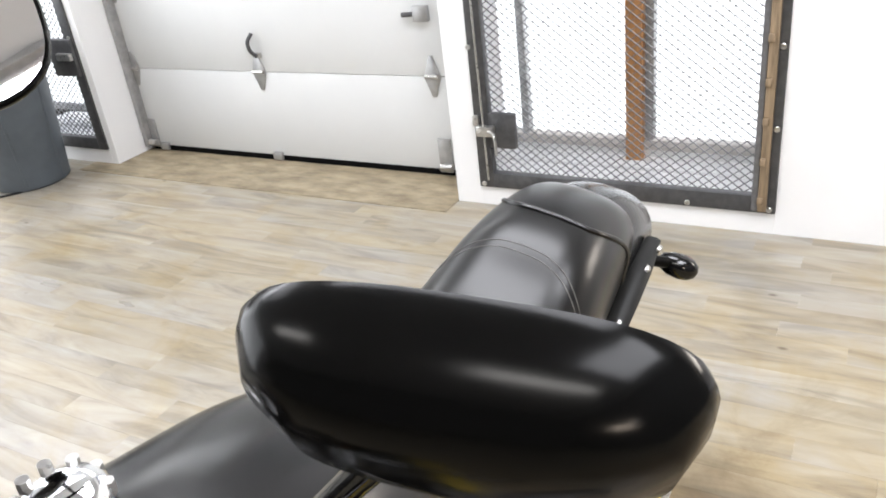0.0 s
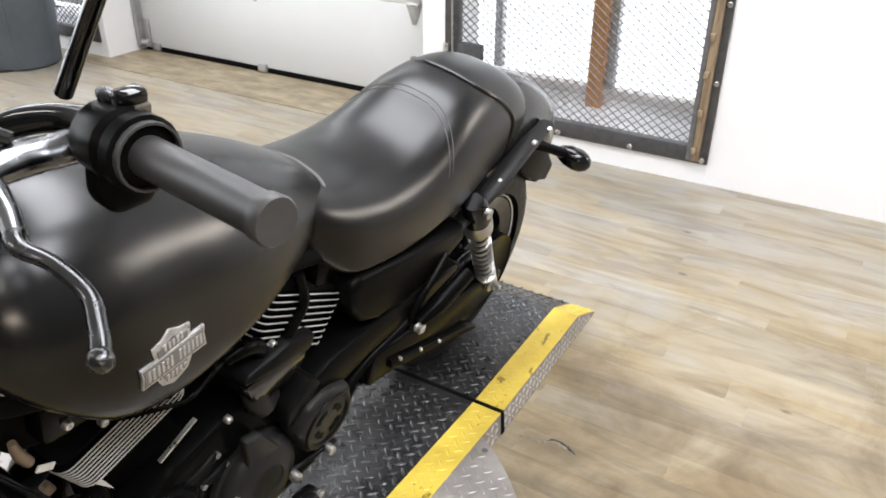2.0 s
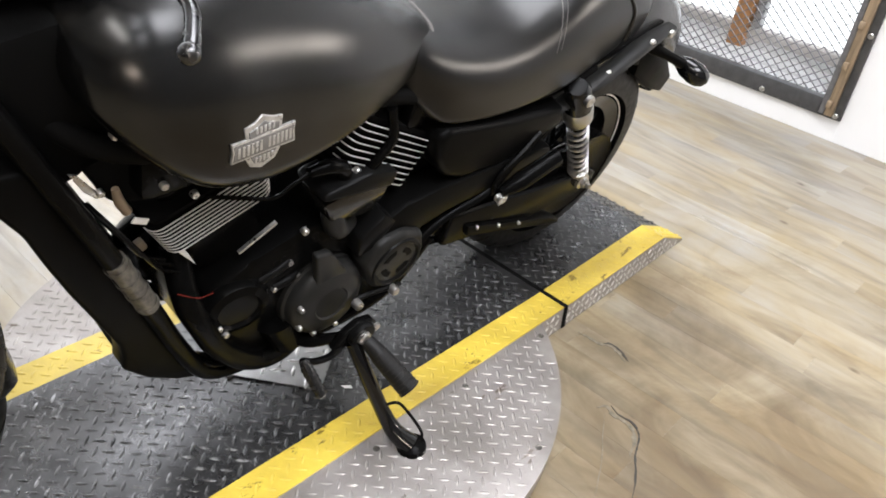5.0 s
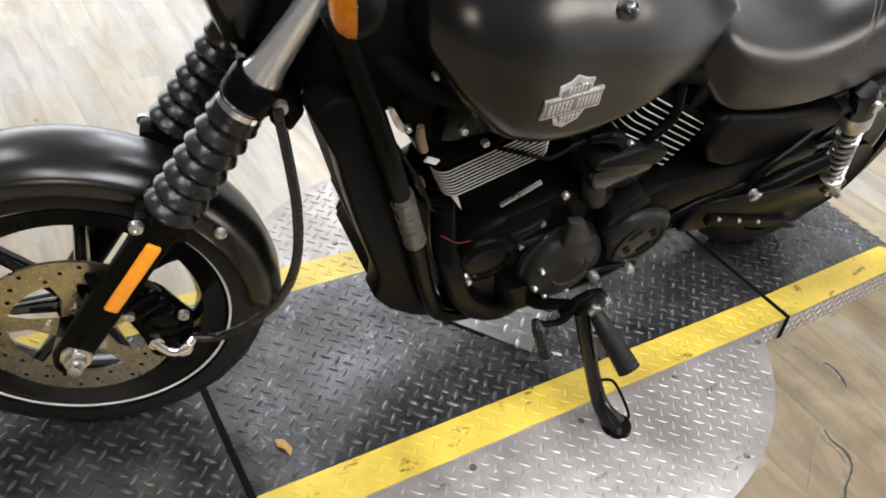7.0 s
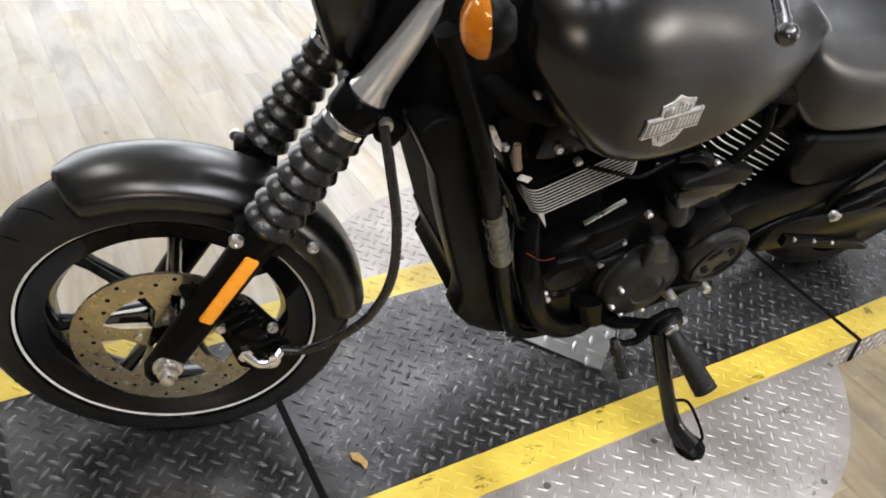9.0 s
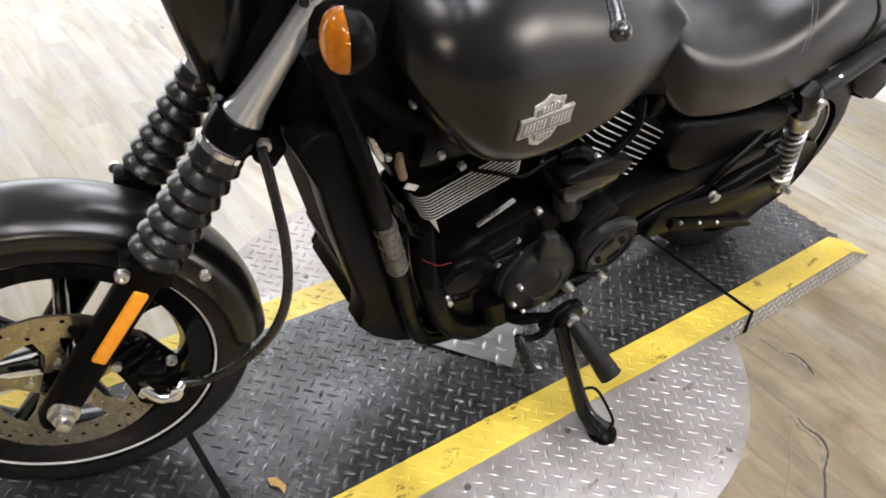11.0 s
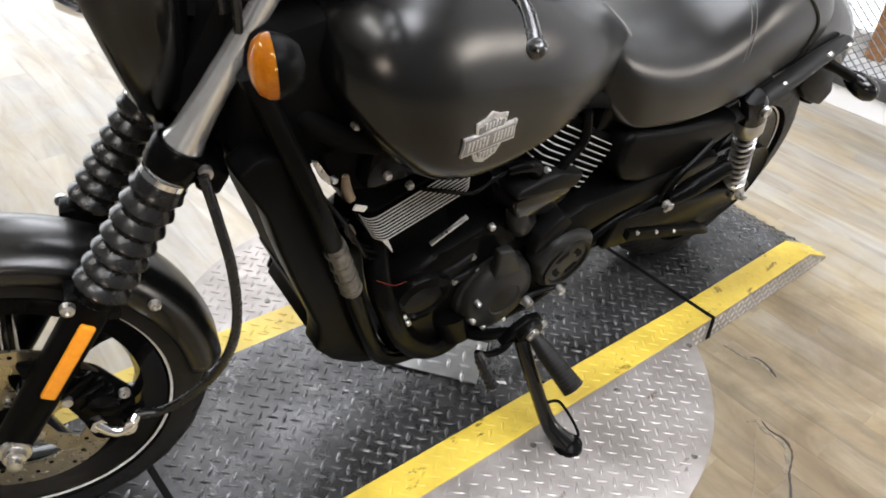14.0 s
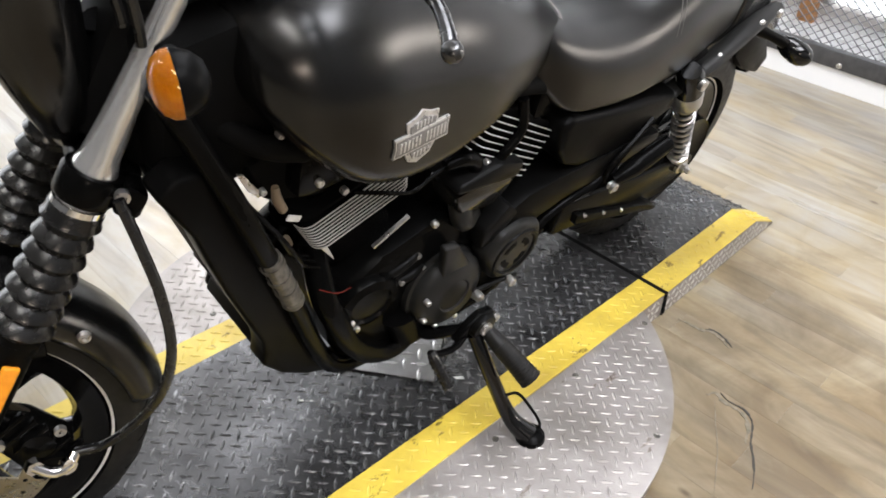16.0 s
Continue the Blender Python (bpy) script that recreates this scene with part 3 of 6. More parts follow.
def grille(name, label, x0, x1, z0, z1, side, bolts):
    """A steel-framed expanded-metal security gate over a window."""
    g = thing(name, label, "security gate", WALL, kind="structure")
    w = 0.066
    part("frame_side", box(x0, x0 + w, -0.012, 0.03, z0, z1, 0.003), M_FRAME, g)
    part("frame_side", box(x1 - w, x1, -0.012, 0.03, z0, z1, 0.003), M_FRAME, g)
    part("frame_bottom", box(x0 + w, x1 - w, -0.012, 0.03, z0, z0 + w, 0.003), M_FRAME, g)
    part("frame_top", box(x0 + w, x1 - w, -0.012, 0.03, z1 - w, z1, 0.003), M_FRAME, g)
    me = mesh_sheet(x0 + w, x1 - w, z0 + w, z1 - w)
    me.materials.append(M_MESH)
    m = new("mesh_panel", me)
    m.parent, m.location = g, (0, 0.018, 0)
    tagged(m, "dark diamond-pattern expanded metal")
    for bx, bz in bolts:
        bolt((bx, -0.012, bz), (0, -1, 0), 0.011, 0.006, g)
    return g


gate = grille("window_1", "dark steel framed expanded mesh security gate", WIN_L, WIN_R, 0.087, 2.70, 1,
              [(-0.876, 0.103), (-0.338, 0.103), (-0.022, 0.103), (0.270, 0.103), (0.276, 0.413), (0.275, 0.702), (0.275, 0.99), (-0.885, 0.40), (-0.893, 0.69), (-0.89, 0.98)])
part("hinge_post", box(0.231, 0.262, -0.03, -0.012, 0.1, 2.0, 0.002), M_OLDWOOD, gate, "rusty brown hinge-side strip")
part("hinge_strip", box(0.209, 0.229, -0.026, 0.0, 0.1, 2.0, 0.002), M_MESH, gate)
for hz in (0.13, 0.28, 0.43, 0.57, 0.72, 0.86):
    part("hinge_knuckle", box(0.229, 0.250, -0.040, -0.028, hz, hz + 0.03, 0.004), M_OLDWOOD, gate)
part("rod_bar", rod((-0.846, -0.03, 0.13), (-0.866, -0.03, 1.9), 0.0045, seg=8), M_STEEL, gate, "thin grey locking rod")
part("latch_plate", box(-0.832, -0.716, -0.018, 0.012, 0.271, 0.419, 0.002), M_FRAME, gate)
latch = part("latch", box(-0.880, -0.800, -0.045, -0.013, 0.325, 0.370, 0.006), M_STEEL, gate, "zinc slide bolt with bent handle")
part("latch_handle", tube([(-0.825, -0.04, 0.350), (-0.785, -0.075, 0.350), (-0.775, -0.085, 0.332), (-0.772, -0.085, 0.265)], 0.0065, 8), M_STEEL, latch)
part("latch_bracket", box(-0.898, -0.87, -0.03, -0.012, 0.365, 0.410, 0.003), M_STEEL, gate)

# the window bay behind the gate
bay = thing("window_2", "deep white window bay with timber post and panes", "window", WALL, kind="structure")
part("window_ledge", box(-1.05, 0.50, THICK, 0.66, 0.02, 0.10, 0.004), M_WALL, bay)
part("window_rail", box(-1.05, 0.50, 0.40, 0.47, 0.14, 0.185, 0.004), M_RAIL, bay)
part("window_panel", box(-1.05, 0.50, 0.42, 0.45, 0.10, 0.14), M_WALL, bay)
part("timber_post", box(-0.370, -0.298, 0.37, 0.47, 0.10, 2.75, 0.004), M_TIMBER, bay, "orange-brown timber post")
for ux in (-0.846, -0.276):
    part("window_stile", box(ux - 0.018, ux + 0.018, 0.40, 0.46, 0.185, 2.75, 0.004), M_ALU, bay)
part("window_stile", box(0.30, 0.36, 0.40, 0.46, 0.185, 2.75, 0.004), M_ALU, bay)
for px0, px1 in ((-1.05, -0.864), (-0.828, -0.37), (-0.258, 0.30)):
    pane = part("pane", box(px0, px1, 0.428, 0.434, 0.185, 2.75), M_PANE, bay, smooth=0)
    pane.visible_shadow = False

gate2 = grille("window_3", "black steel framed mesh gate with lock box", WEST_L, WEST_R, 0.087, 2.70, -1, [(-3.262, 0.72), (-3.262, 1.35)])
part("lock_box", box(-3.44, -3.248, -0.03, 0.012, 0.515, 0.715, 0.004), M_FRAME, gate2)
part("lock_lever", box(-3.36, -3.25, -0.055, -0.03, 0.605, 0.645, 0.006), M_STEEL, gate2)
part("window_ledge", box(-4.2, -3.1, THICK, 0.52, 0.02, 0.10, 0.004), M_WALL, gate2)
part("window_stile", box(-3.80, -3.75, 0.36, 0.42, 0.10, 2.75, 0.004), M_ALU, gate2)
part("window_rail", box(-4.2, -3.1, 0.38, 0.42, 0.16, 0.20, 0.004), M_ALU, gate2)

# ---- garage door ----
DY = 0.255
gd = thing("door_1", "white sectional garage door, closed", "garage door", WALL, kind="structure")
for k in range(5):
    z0 = 0.03 + k * 0.455
    part("door_panel", box(DOOR_L + 0.03, DOOR_R - 0.06, DY, DY + 0.045, z0, z0 + 0.4525, 0.003), M_DOORWHITE, gd)
part("bottom_seal", box(DOOR_L + 0.03, DOOR_R - 0.03, DY - 0.006, DY + 0.05, 0.003, 0.032, 0.004), M_GAP, gd, "black rubber floor seal")
for tx in (DOOR_L + 0.003, DOOR_R - 0.042):
    part("track", box(tx, tx + 0.03, DY - 0.05, DY + 0.02, 0.03, 2.3, 0.003), M_ALU, gd, "galvanised steel door track")
for hx in (-3.145, -2.236, -1.222):
    for k in range(1, 4):
        hz = 0.03 + k * 0.455
        hinge = part("hinge", slab([(hx - 0.044, hz), (hx - 0.010, hz + 0.095), (hx + 0.010, hz + 0.095), (hx + 0.044, hz), (hx + 0.010, hz - 0.095), (hx - 0.010, hz - 0.095)], DY - 0.006, DY - 0.001, 0.001), M_ALU, gd, "grey steel hinge leaf")
        part("hinge_pin", rod((hx - 0.034, DY - 0.012, hz), (hx + 0.034, DY - 0.012, hz), 0.010, seg=10), M_STEEL, hinge)
handle = part("handle", tube([(-2.225, DY - 0.01, 0.565), (-2.238, DY - 0.035, 0.60), (-2.243, DY - 0.035, 0.645), (-2.228, DY - 0.01, 0.682)], 0.010, 8), M_FRAME, gd, "dark bent pull handle")
part("handle_plate", box(-2.255, -2.20, DY - 0.006, DY, 0.555, 0.583, 0.002), M_STEEL, gd)
lockbar = part("lock_bracket", box(-1.275, -1.20, DY - 0.03, DY - 0.001, 0.735, 0.805, 0.006), M_ALU, gd)
part("lock_knob", rod((-1.325, DY - 0.035, 0.768), (-1.275, DY - 0.02, 0.768), 0.011, seg=8), M_FRAME, lockbar)
for bx in (-3.14, -1.20):
    part("corner_bracket", box(bx - 0.035, bx + 0.035, DY - 0.012, DY - 0.001, 0.02, 0.19, 0.003), M_ALU, gd)
    part("roller", rod((bx - 0.02, DY - 0.03, 0.055), (bx + 0.045, DY - 0.03, 0.055), 0.018, seg=12), M_STEEL, gd)
for bx in (-3.06, -2.221):
    part("bottom_clip", box(bx - 0.030, bx + 0.030, DY - 0.022, DY - 0.001, 0.008, 0.052, 0.004), M_ALU, gd)

# ---- threshold board, bin ----
ply = part("threshold_board", slab([(-3.38, 0.0), (-1.02, 0.0), (-1.02, 0.0032), (-3.38, 0.0032)], -0.125, 0.28, 0), M_PLY, smooth=0)
ply.matrix_world = WALL
tagged(ply, "worn brown plywood threshold on the floor", "floor board", kind="structure")

bin_at = Vector((-3.53, 1.90, 0))
bn = thing("trash_can", "slate grey ribbed plastic trash can standing by the wall", "trash can", pose(bin_at.x, bin_at.y, 0))
can_prof = [(0.0, 0.004), (0.185, 0.0), (0.197, 0.012), (0.25, 0.70), (0.268, 0.705), (0.268, 0.735), (0.246, 0.735), (0.19, 0.03), (0.0, 0.028)]
part("can_body", turned(can_prof, (0, 0, 0), (0, 0, 1), 40), M_BIN, bn)
for k in range(6):
    ang = k * math.tau / 6 + 0.3
    c, s = math.cos(ang), math.sin(ang)
    part("rib", tube([(0.194 * c, 0.194 * s, 0.03), (0.222 * c, 0.222 * s, 0.36), (0.251 * c, 0.251 * s, 0.69)], 0.008, 8, 2), M_BIN, bn)
for s in (-1, 1):
    part("can_handle", tube([(s * 0.255, -0.06, 0.66), (s * 0.295, -0.05, 0.65), (s * 0.295, 0.05, 0.65), (s * 0.255, 0.06, 0.66)], 0.011, 8, 4), M_BIN, bn)
part("cable", tube([(0.05, 0.0, 0.70), (0.12, -0.06, 0.80), (0.02, -0.16, 0.84), (-0.06, -0.10, 0.72)], 0.006, 6), M_RUBBER, bn, "black cable poking out")
cord = part("floor_cable", tube([(-4.1, 1.0, 0.006), (-3.75, 1.35, 0.006), (-3.52, 1.62, 0.006), (-3.42, 1.75, 0.006), (-3.48, 1.80, 0.006)], 0.006, 6), M_RUBBER)
tagged(cord, "thin black cable lying on the floor", "cable")

# ---- motorcycle turntable and ramps ----
H = 0.066
HALF, STRIPE, RAD = 0.292, 0.0755, 0.591
SEAM, SEAM_S, TIP = 0.602, 0.632, 1.216      # deck ends north and south, ramp tip
LUG = 0.0024
FLARE = 0.003      # the side plates lean out towards the floor


def lugs(inside, z_at, x0, x1, y0, y1, size):
    """Raised lens-shaped bars of tread plate, turned a quarter from one to the next."""
    verts, faces = [], []
    pitch = 0.0212 * size
    n = int((x1 - x0 + y1 - y0) / pitch) + 4
    c45 = math.sqrt(0.5)
    cx, cy = (x0 + x1) / 2, (y0 + y1) / 2
    for i in range(-n, n):
        for j in range(-n, n):
            px, py = cx + (i - j) * pitch * c45, cy + (i + j) * pitch * c45
            if not (x0 < px < x1 and y0 < py < y1) or not inside(px, py):
                continue
            a = math.pi / 4 if (i + j) % 2 else -math.pi / 4
            ca, sa = math.cos(a), math.sin(a)
            z = z_at(px, py)
            b = len(verts)
            for ux, uy, uz in ((-0.0125, 0, 0), (-0.005, -0.0028, 0), (0.005, -0.0028, 0), (0.0125, 0, 0), (0.005, 0.0028, 0), (-0.005, 0.0028, 0), (-0.007, 0, LUG), (0.007, 0, LUG)):
                verts.append((px + (ux * ca - uy * sa) * size, py + (ux * sa + uy * ca) * size, z + uz))
            faces += [(b, b + 1, b + 6), (b + 1, b + 2, b + 7, b + 6), (b + 2, b + 3, b + 7), (b + 3, b + 4, b + 7), (b + 4, b + 5, b + 6, b + 7), (b + 5, b, b + 6)]
    me = bpy.data.meshes.new("tread")
    me.from_pydata(verts, [], faces)
    me.polygons.foreach_set("use_smooth", [True] * len(me.polygons))
    return me


def tread(parent, material, inside, z_at, bounds, label, size=1.13):
    me = lugs(inside, z_at, *bounds, size)
    me.materials.append(material)
    ob = new("tread_pattern", me)
    ob.parent = parent
    return tagged(ob, label, kind="stuff")


stand = thing("turntable", "steel tread-plate motorcycle turntable with yellow edge stripes", "turntable")
DISC_Z = H - 0.0035
disc = part("disc", turned([(0, 0.012), (RAD - 0.004, 0.012), (RAD - 0.004, DISC_Z - 0.004), (RAD, DISC_Z - 0.004), (RAD, DISC_Z), (0, DISC_Z)], (0, 0, 0), (0, 0, 1), 128), M_BRIGHT, stand, "round bright aluminium tread plate", smooth=30)
tread(disc, M_BRIGHT, lambda x, y: HALF + 0.012 < abs(x) and x * x + y * y < (RAD - 0.015) ** 2, lambda x, y: DISC_Z, (-RAD, RAD, -RAD, RAD), "raised bars of bright tread plate")
for bx, by in ((0.318, 0.223), (0.525, 0.214), (0.319, 0.477), (0.322, -0.030), (0.321, -0.275), (0.55, -0.15), (-0.33, 0.3), (-0.52, 0.1), (-0.332, -0.239)):
    bolt((bx, by, DISC_Z), (0, 0, 1), 0.0070, 0.0016, disc, M_GREYJ, "screw")


def track(name, y0, y1, tip_low, tip_high, label, lean=0.0):
    """A length of tread-plate track; at a free end its top bends down to the floor."""
    t = thing(name, label, "ramp") if name != "turntable" else stand
    bend = 0.135
    ys = [y0 + bend if tip_low else y0, y1 - bend if tip_high else y1]
    def z_at(x, y):
        if tip_high and y > ys[1]:
            return H - (H - 0.006) * (y - ys[1]) / bend
        if tip_low and y < ys[0]:
            return H - (H - 0.006) * (ys[0] - y) / bend
        return H
    stations = sorted({y0, *ys, y1})
    def deck(x0, x1):
        bm = bmesh.new()
        loops = [[(x0, y, z_at(0, y) - 0.005), (x1, y, z_at(0, y) - 0.005), (x1, y, z_at(0, y)), (x0, y, z_at(0, y))] for y in stations]
        return rings(bm, loops)
    def skirt(x):
        bm = bmesh.new()
        loops = [[(x + math.copysign(FLARE, x), y, 0.001), (x + math.copysign(0.004 + FLARE, x), y, 0.001), (x + math.copysign(0.004 + FLARE * (1 - z_at(0, y) / H), x), y, z_at(0, y) - 0.003), (x + math.copysign(FLARE * (1 - z_at(0, y) / H), x), y, z_at(0, y) - 0.003)] for y in stations]
        return rings(bm, loops)
    body = part("deck", deck(-HALF + STRIPE, HALF - STRIPE), M_PLATE, t, "worn dark grey tread plate", smooth=20)
    tread(body, M_LUG, lambda x, y: True, z_at, (-HALF + STRIPE + 0.008, HALF - STRIPE - 0.008, y0 + 0.012, y1 - 0.012), "raised bars of worn tread plate")
    for s in (-1, 1):
        xs = sorted((s * (HALF - STRIPE), s * HALF))
        e = part("yellow_stripe", deck(*xs), M_YELLOW, t, "scuffed yellow painted edge", smooth=20)
        tread(e, M_YELLOW, lambda x, y: True, z_at, (xs[0] + 0.006, xs[1] - 0.006, y0 + 0.012, y1 - 0.012), "raised bars under yellow paint")
        sk = part("side_plate", skirt(s * (HALF - 0.004)), M_BRIGHT, t, "bright tread-plate side skirt", smooth=20)
        verts, faces = [], []
        for k in range(int((y1 - y0) / 0.02)):
            yc = y0 + 0.012 + k * 0.02
            if abs(yc) < 0.53 and name == "turntable":
                continue
            top = z_at(0, yc) - 0.010
            for row in range(3):
                zc = 0.010 + row * 0.02
                if zc > top:
                    continue
                a = 0.8 if (k + row) % 2 else -0.8
                b = len(verts)
                for du, dv, dw in ((-0.0115, 0, 0), (0, -0.0034, 0), (0.0115, 0, 0), (0, 0.0034, 0), (0, 0, 0.0030)):
                    verts.append((s * (HALF + dw + FLARE * (1 - (zc + du * math.sin(a) + dv * math.cos(a)) / H)), yc + du * math.cos(a) - dv * math.sin(a), zc + du * math.sin(a) + dv * math.cos(a)))
                faces += [(b, b + 1, b + 4), (b + 1, b + 2, b + 4), (b + 2, b + 3, b + 4), (b + 3, b, b + 4)]
        me = bpy.data.meshes.new("tread")
        me.from_pydata(verts, [], faces)
        me.materials.append(M_SIDE)
        if verts:
            ob = new("tread_pattern", me)
            ob.parent = sk
            tagged(ob, kind="stuff")
    if lean:
        # the ramp stands a little askew to the deck
        for ob in t.children_recursive:
            for v in ob.data.vertices:
                v.co.x += lean * (v.co.y - y0)
    return t


track("turntable", -SEAM_S, SEAM, False, False, "")
track("ramp", SEAM + 0.013, TIP, False, True, "dark tread-plate ramp with yellow stripes and tapered end", -0.025)
track("ramp", -TIP, -SEAM_S - 0.013, True, False, "dark tread-plate ramp with yellow stripes and tapered end")
for s in (-1, 1):
    end = SEAM if s > 0 else SEAM_S
    y0, y1 = sorted((s * end, s * (end + 0.013)))
    wide, low = HALF + 0.002, HALF + FLARE + 0.003
    bm = rings(bmesh.new(), [[(-low, y, 0.003), (low, y, 0.003), (wide, y, H + 0.0006), (-wide, y, H + 0.0006)] for y in (y0, y1)])
    part("seam_strip", bm, M_GAP, stand, "black gap between deck and ramp")
hatch = part("hatch_plate", slab([(-0.027, -0.146), (0.140, -0.019), (0.061, 0.085), (-0.106, -0.042)], H + 0.0026, H + 0.0056, 0.0008), M_HATCH, smooth=20)
for v in hatch.data.vertices:
    v.co = (v.co.x, v.co.z, v.co.y)
hatch.data.flip_normals()
tagged(hatch, "loose square of grey tread plate lying on the deck", "metal plate")
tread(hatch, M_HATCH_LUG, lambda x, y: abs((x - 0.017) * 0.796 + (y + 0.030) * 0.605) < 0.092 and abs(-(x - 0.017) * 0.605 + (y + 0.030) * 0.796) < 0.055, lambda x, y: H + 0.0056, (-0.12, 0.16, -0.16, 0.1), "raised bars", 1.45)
bolt((-0.008, -0.135, H + 0.0056), (0, 0, 1), 0.006, 0.003, hatch)
for sx, sy, sr in ((0.165, 0.029, 0.012), (0.005, -0.250, 0.006), (0.020, -0.235, 0.004)):
    sc = part("paint_chip", slab([(-sr, 0), (-sr * 0.3, sr * 0.45), (sr, sr * 0.2), (sr * 0.6, -sr * 0.4)], 0, 0.0010, 0.0002), M_STRIPE, matrix=pose(sx, sy, H + 0.0025, 90, 0, 40))
    tagged(sc, "small white paint chip lying on the deck", "chip", "paint chips")
lf = part("dry_leaf", slab([(-0.022, 0), (-0.008, 0.010), (0.006, 0.006), (0.022, 0.013), (0.016, -0.002), (0.004, -0.006), (-0.010, -0.008)], 0, 0.0012, 0.0003), M_LEAF, matrix=pose(0.144, -0.554, H + 0.004, 92, 0, 30))
tagged(lf, "small dry brown leaf scrap on the deck", "leaf")

# ---- motorcycle ----
# its own axes: x ahead, y to its left, z up; the rear wheel's contact lies near the origin
BIKE = pose(-0.003, 0.693, H + 0.002, 0, 0, -91.6) @ pose(0, 0, 0, -12.5, 0, 0) @ Matrix.Scale(0.98, 4)
bike = thing("motorcycle", "matte black cruiser motorcycle leaning on its side stand on the turntable", "motorcycle", BIKE)
RA = Vector((-0.05, 0, 0.296))      # rear axle
FA = Vector((1.558, 0, 0.296))      # front axle, wheel straight
RAKE = radians(28.5)
UPF = Vector((-math.sin(RAKE), 0, math.cos(RAKE)))

STEER = Matrix.Translation(FA + Vector((-0.0336, -0.0656, -0.0257))) @ Matrix.Rotation(radians(18.04), 4, Vector((0.1561, 0.0044, -0.2734))) @ Matrix.Translation(-FA)


def wheel(name, centre, tyre_r, tyre_w, rim_r, spokes, phase, m, label):
    """A cast wheel: rim as the part, with tyre, stripes, spokes and hub under it."""
    c = Vector(centre)
    y = (0, 1, 0)
    w = tyre_w * 0.36
    rim = part(name, turned([(rim_r - 0.030, -w * 0.9), (rim_r - 0.012, -w), (rim_r + 0.004, -w - 0.006), (rim_r + 0.008, -w), (rim_r - 0.02, -w * 0.5), (rim_r - 0.03, 0), (rim_r - 0.02, w * 0.5), (rim_r + 0.008, w), (rim_r + 0.004, w + 0.006), (rim_r - 0.012, w), (rim_r - 0.030, w * 0.9), (rim_r - 0.040, w * 0.4), (rim_r - 0.040, -w * 0.4), (rim_r - 0.030, -w * 0.9)], c, y, 72, caps=False), M_GLOSS, bike, label, matrix=m)
    prof = []
    for k in range(15):
        a = -1.0 + k / 7
        yy = math.sin(a * math.pi / 2 * 0.98) * tyre_w / 2
        rr = rim_r + 0.004 + (tyre_r - rim_r - 0.004) * math.cos(a * math.pi / 2 * 0.98) ** 0.55
        prof.append((rr, yy))
    part("tyre", turned(prof, c, y, 96, caps=False), M_TYRE, rim, "black road tyre", matrix=m)
    bmg = bmesh.new()
    for k in range(26):
        for s in (-1, 1):
            a = k * math.tau / 26 + (0.12 if s > 0 else 0)
            pts = []
            for f in range(5):
                aa = a + f * 0.045
                yy = s * (0.008 + f * 0.009) * tyre_w / 0.1
                rr = rim_r + 0.004 + (tyre_r - rim_r - 0.004) * max(0.02, math.cos(math.asin(min(0.999, abs(yy) / (tyre_w / 2))))) ** 0.55 - 0.0007
                pts.append(c + Vector((math.cos(aa) * rr, yy, math.sin(aa) * rr)))
            tube(pts, 0.0015, 5, 2, bmg)
    part("tread_groove", bmg, M_DARK, rim, matrix=m)
    for s in (-1, 1):
        part("pinstripe", turned([(rim_r + 0.0085, s * (w + 0.006)), (rim_r + 0.0125, s * (w + 0.0065)), (rim_r + 0.0125, s * (w + 0.0075)), (rim_r + 0.0085, s * (w + 0.007)), (rim_r + 0.0085, s * (w + 0.006))], c, y, 96, caps=False), M_STRIPE, rim, "thin white rim stripe", matrix=m)
    part("hub", turned([(0, -0.055), (0.028, -0.055), (0.034, -0.03), (0.036, 0.03), (0.030, 0.055), (0, 0.055)], c, y, 24), M_GLOSS, rim, matrix=m)
    for k in range(spokes):
        a = k * math.tau / spokes + phase
        d, t = Vector((math.cos(a), 0, math.sin(a))), Vector((-math.sin(a), 0, math.cos(a)))
        bm = bmesh.new()
        loops = []
        for f, hw, hy in ((0.025, 0.017, 0.020), (0.09, 0.011, 0.015), (rim_r - 0.06, 0.0105, 0.013), (rim_r - 0.028, 0.016, 0.017)):
            p = c + d * f
            loops.append([p + t * hw * math.cos(q * math.tau / 8) + Vector((0, hy * math.sin(q * math.tau / 8), 0)) for q in range(8)])
        part("spoke", rings(bm, loops), M_GLOSS, rim, matrix=m)
    return rim


front = wheel("front_wheel", FA, 0.281, 0.100, 0.208, 7, 0.75, STEER, "gloss black cast front wheel with white stripe")
rear = wheel("rear_wheel", RA, 0.295, 0.142, 0.190, 7, 0.35, Matrix.Identity(4), "gloss black cast rear wheel")

# front brake disc and caliper
dc = FA + Vector((0, 0.062, 0))
bmd = bmesh.new()
turned([(0.098, 0), (0.140, 0), (0.140, 0.005), (0.098, 0.005), (0.098, 0)], dc, (0, 1, 0), 80, bmd, caps=False)
rotor = part("brake_disc", bmd, M_BRONZE, bike, "bronze-tinted drilled brake disc", matrix=STEER)
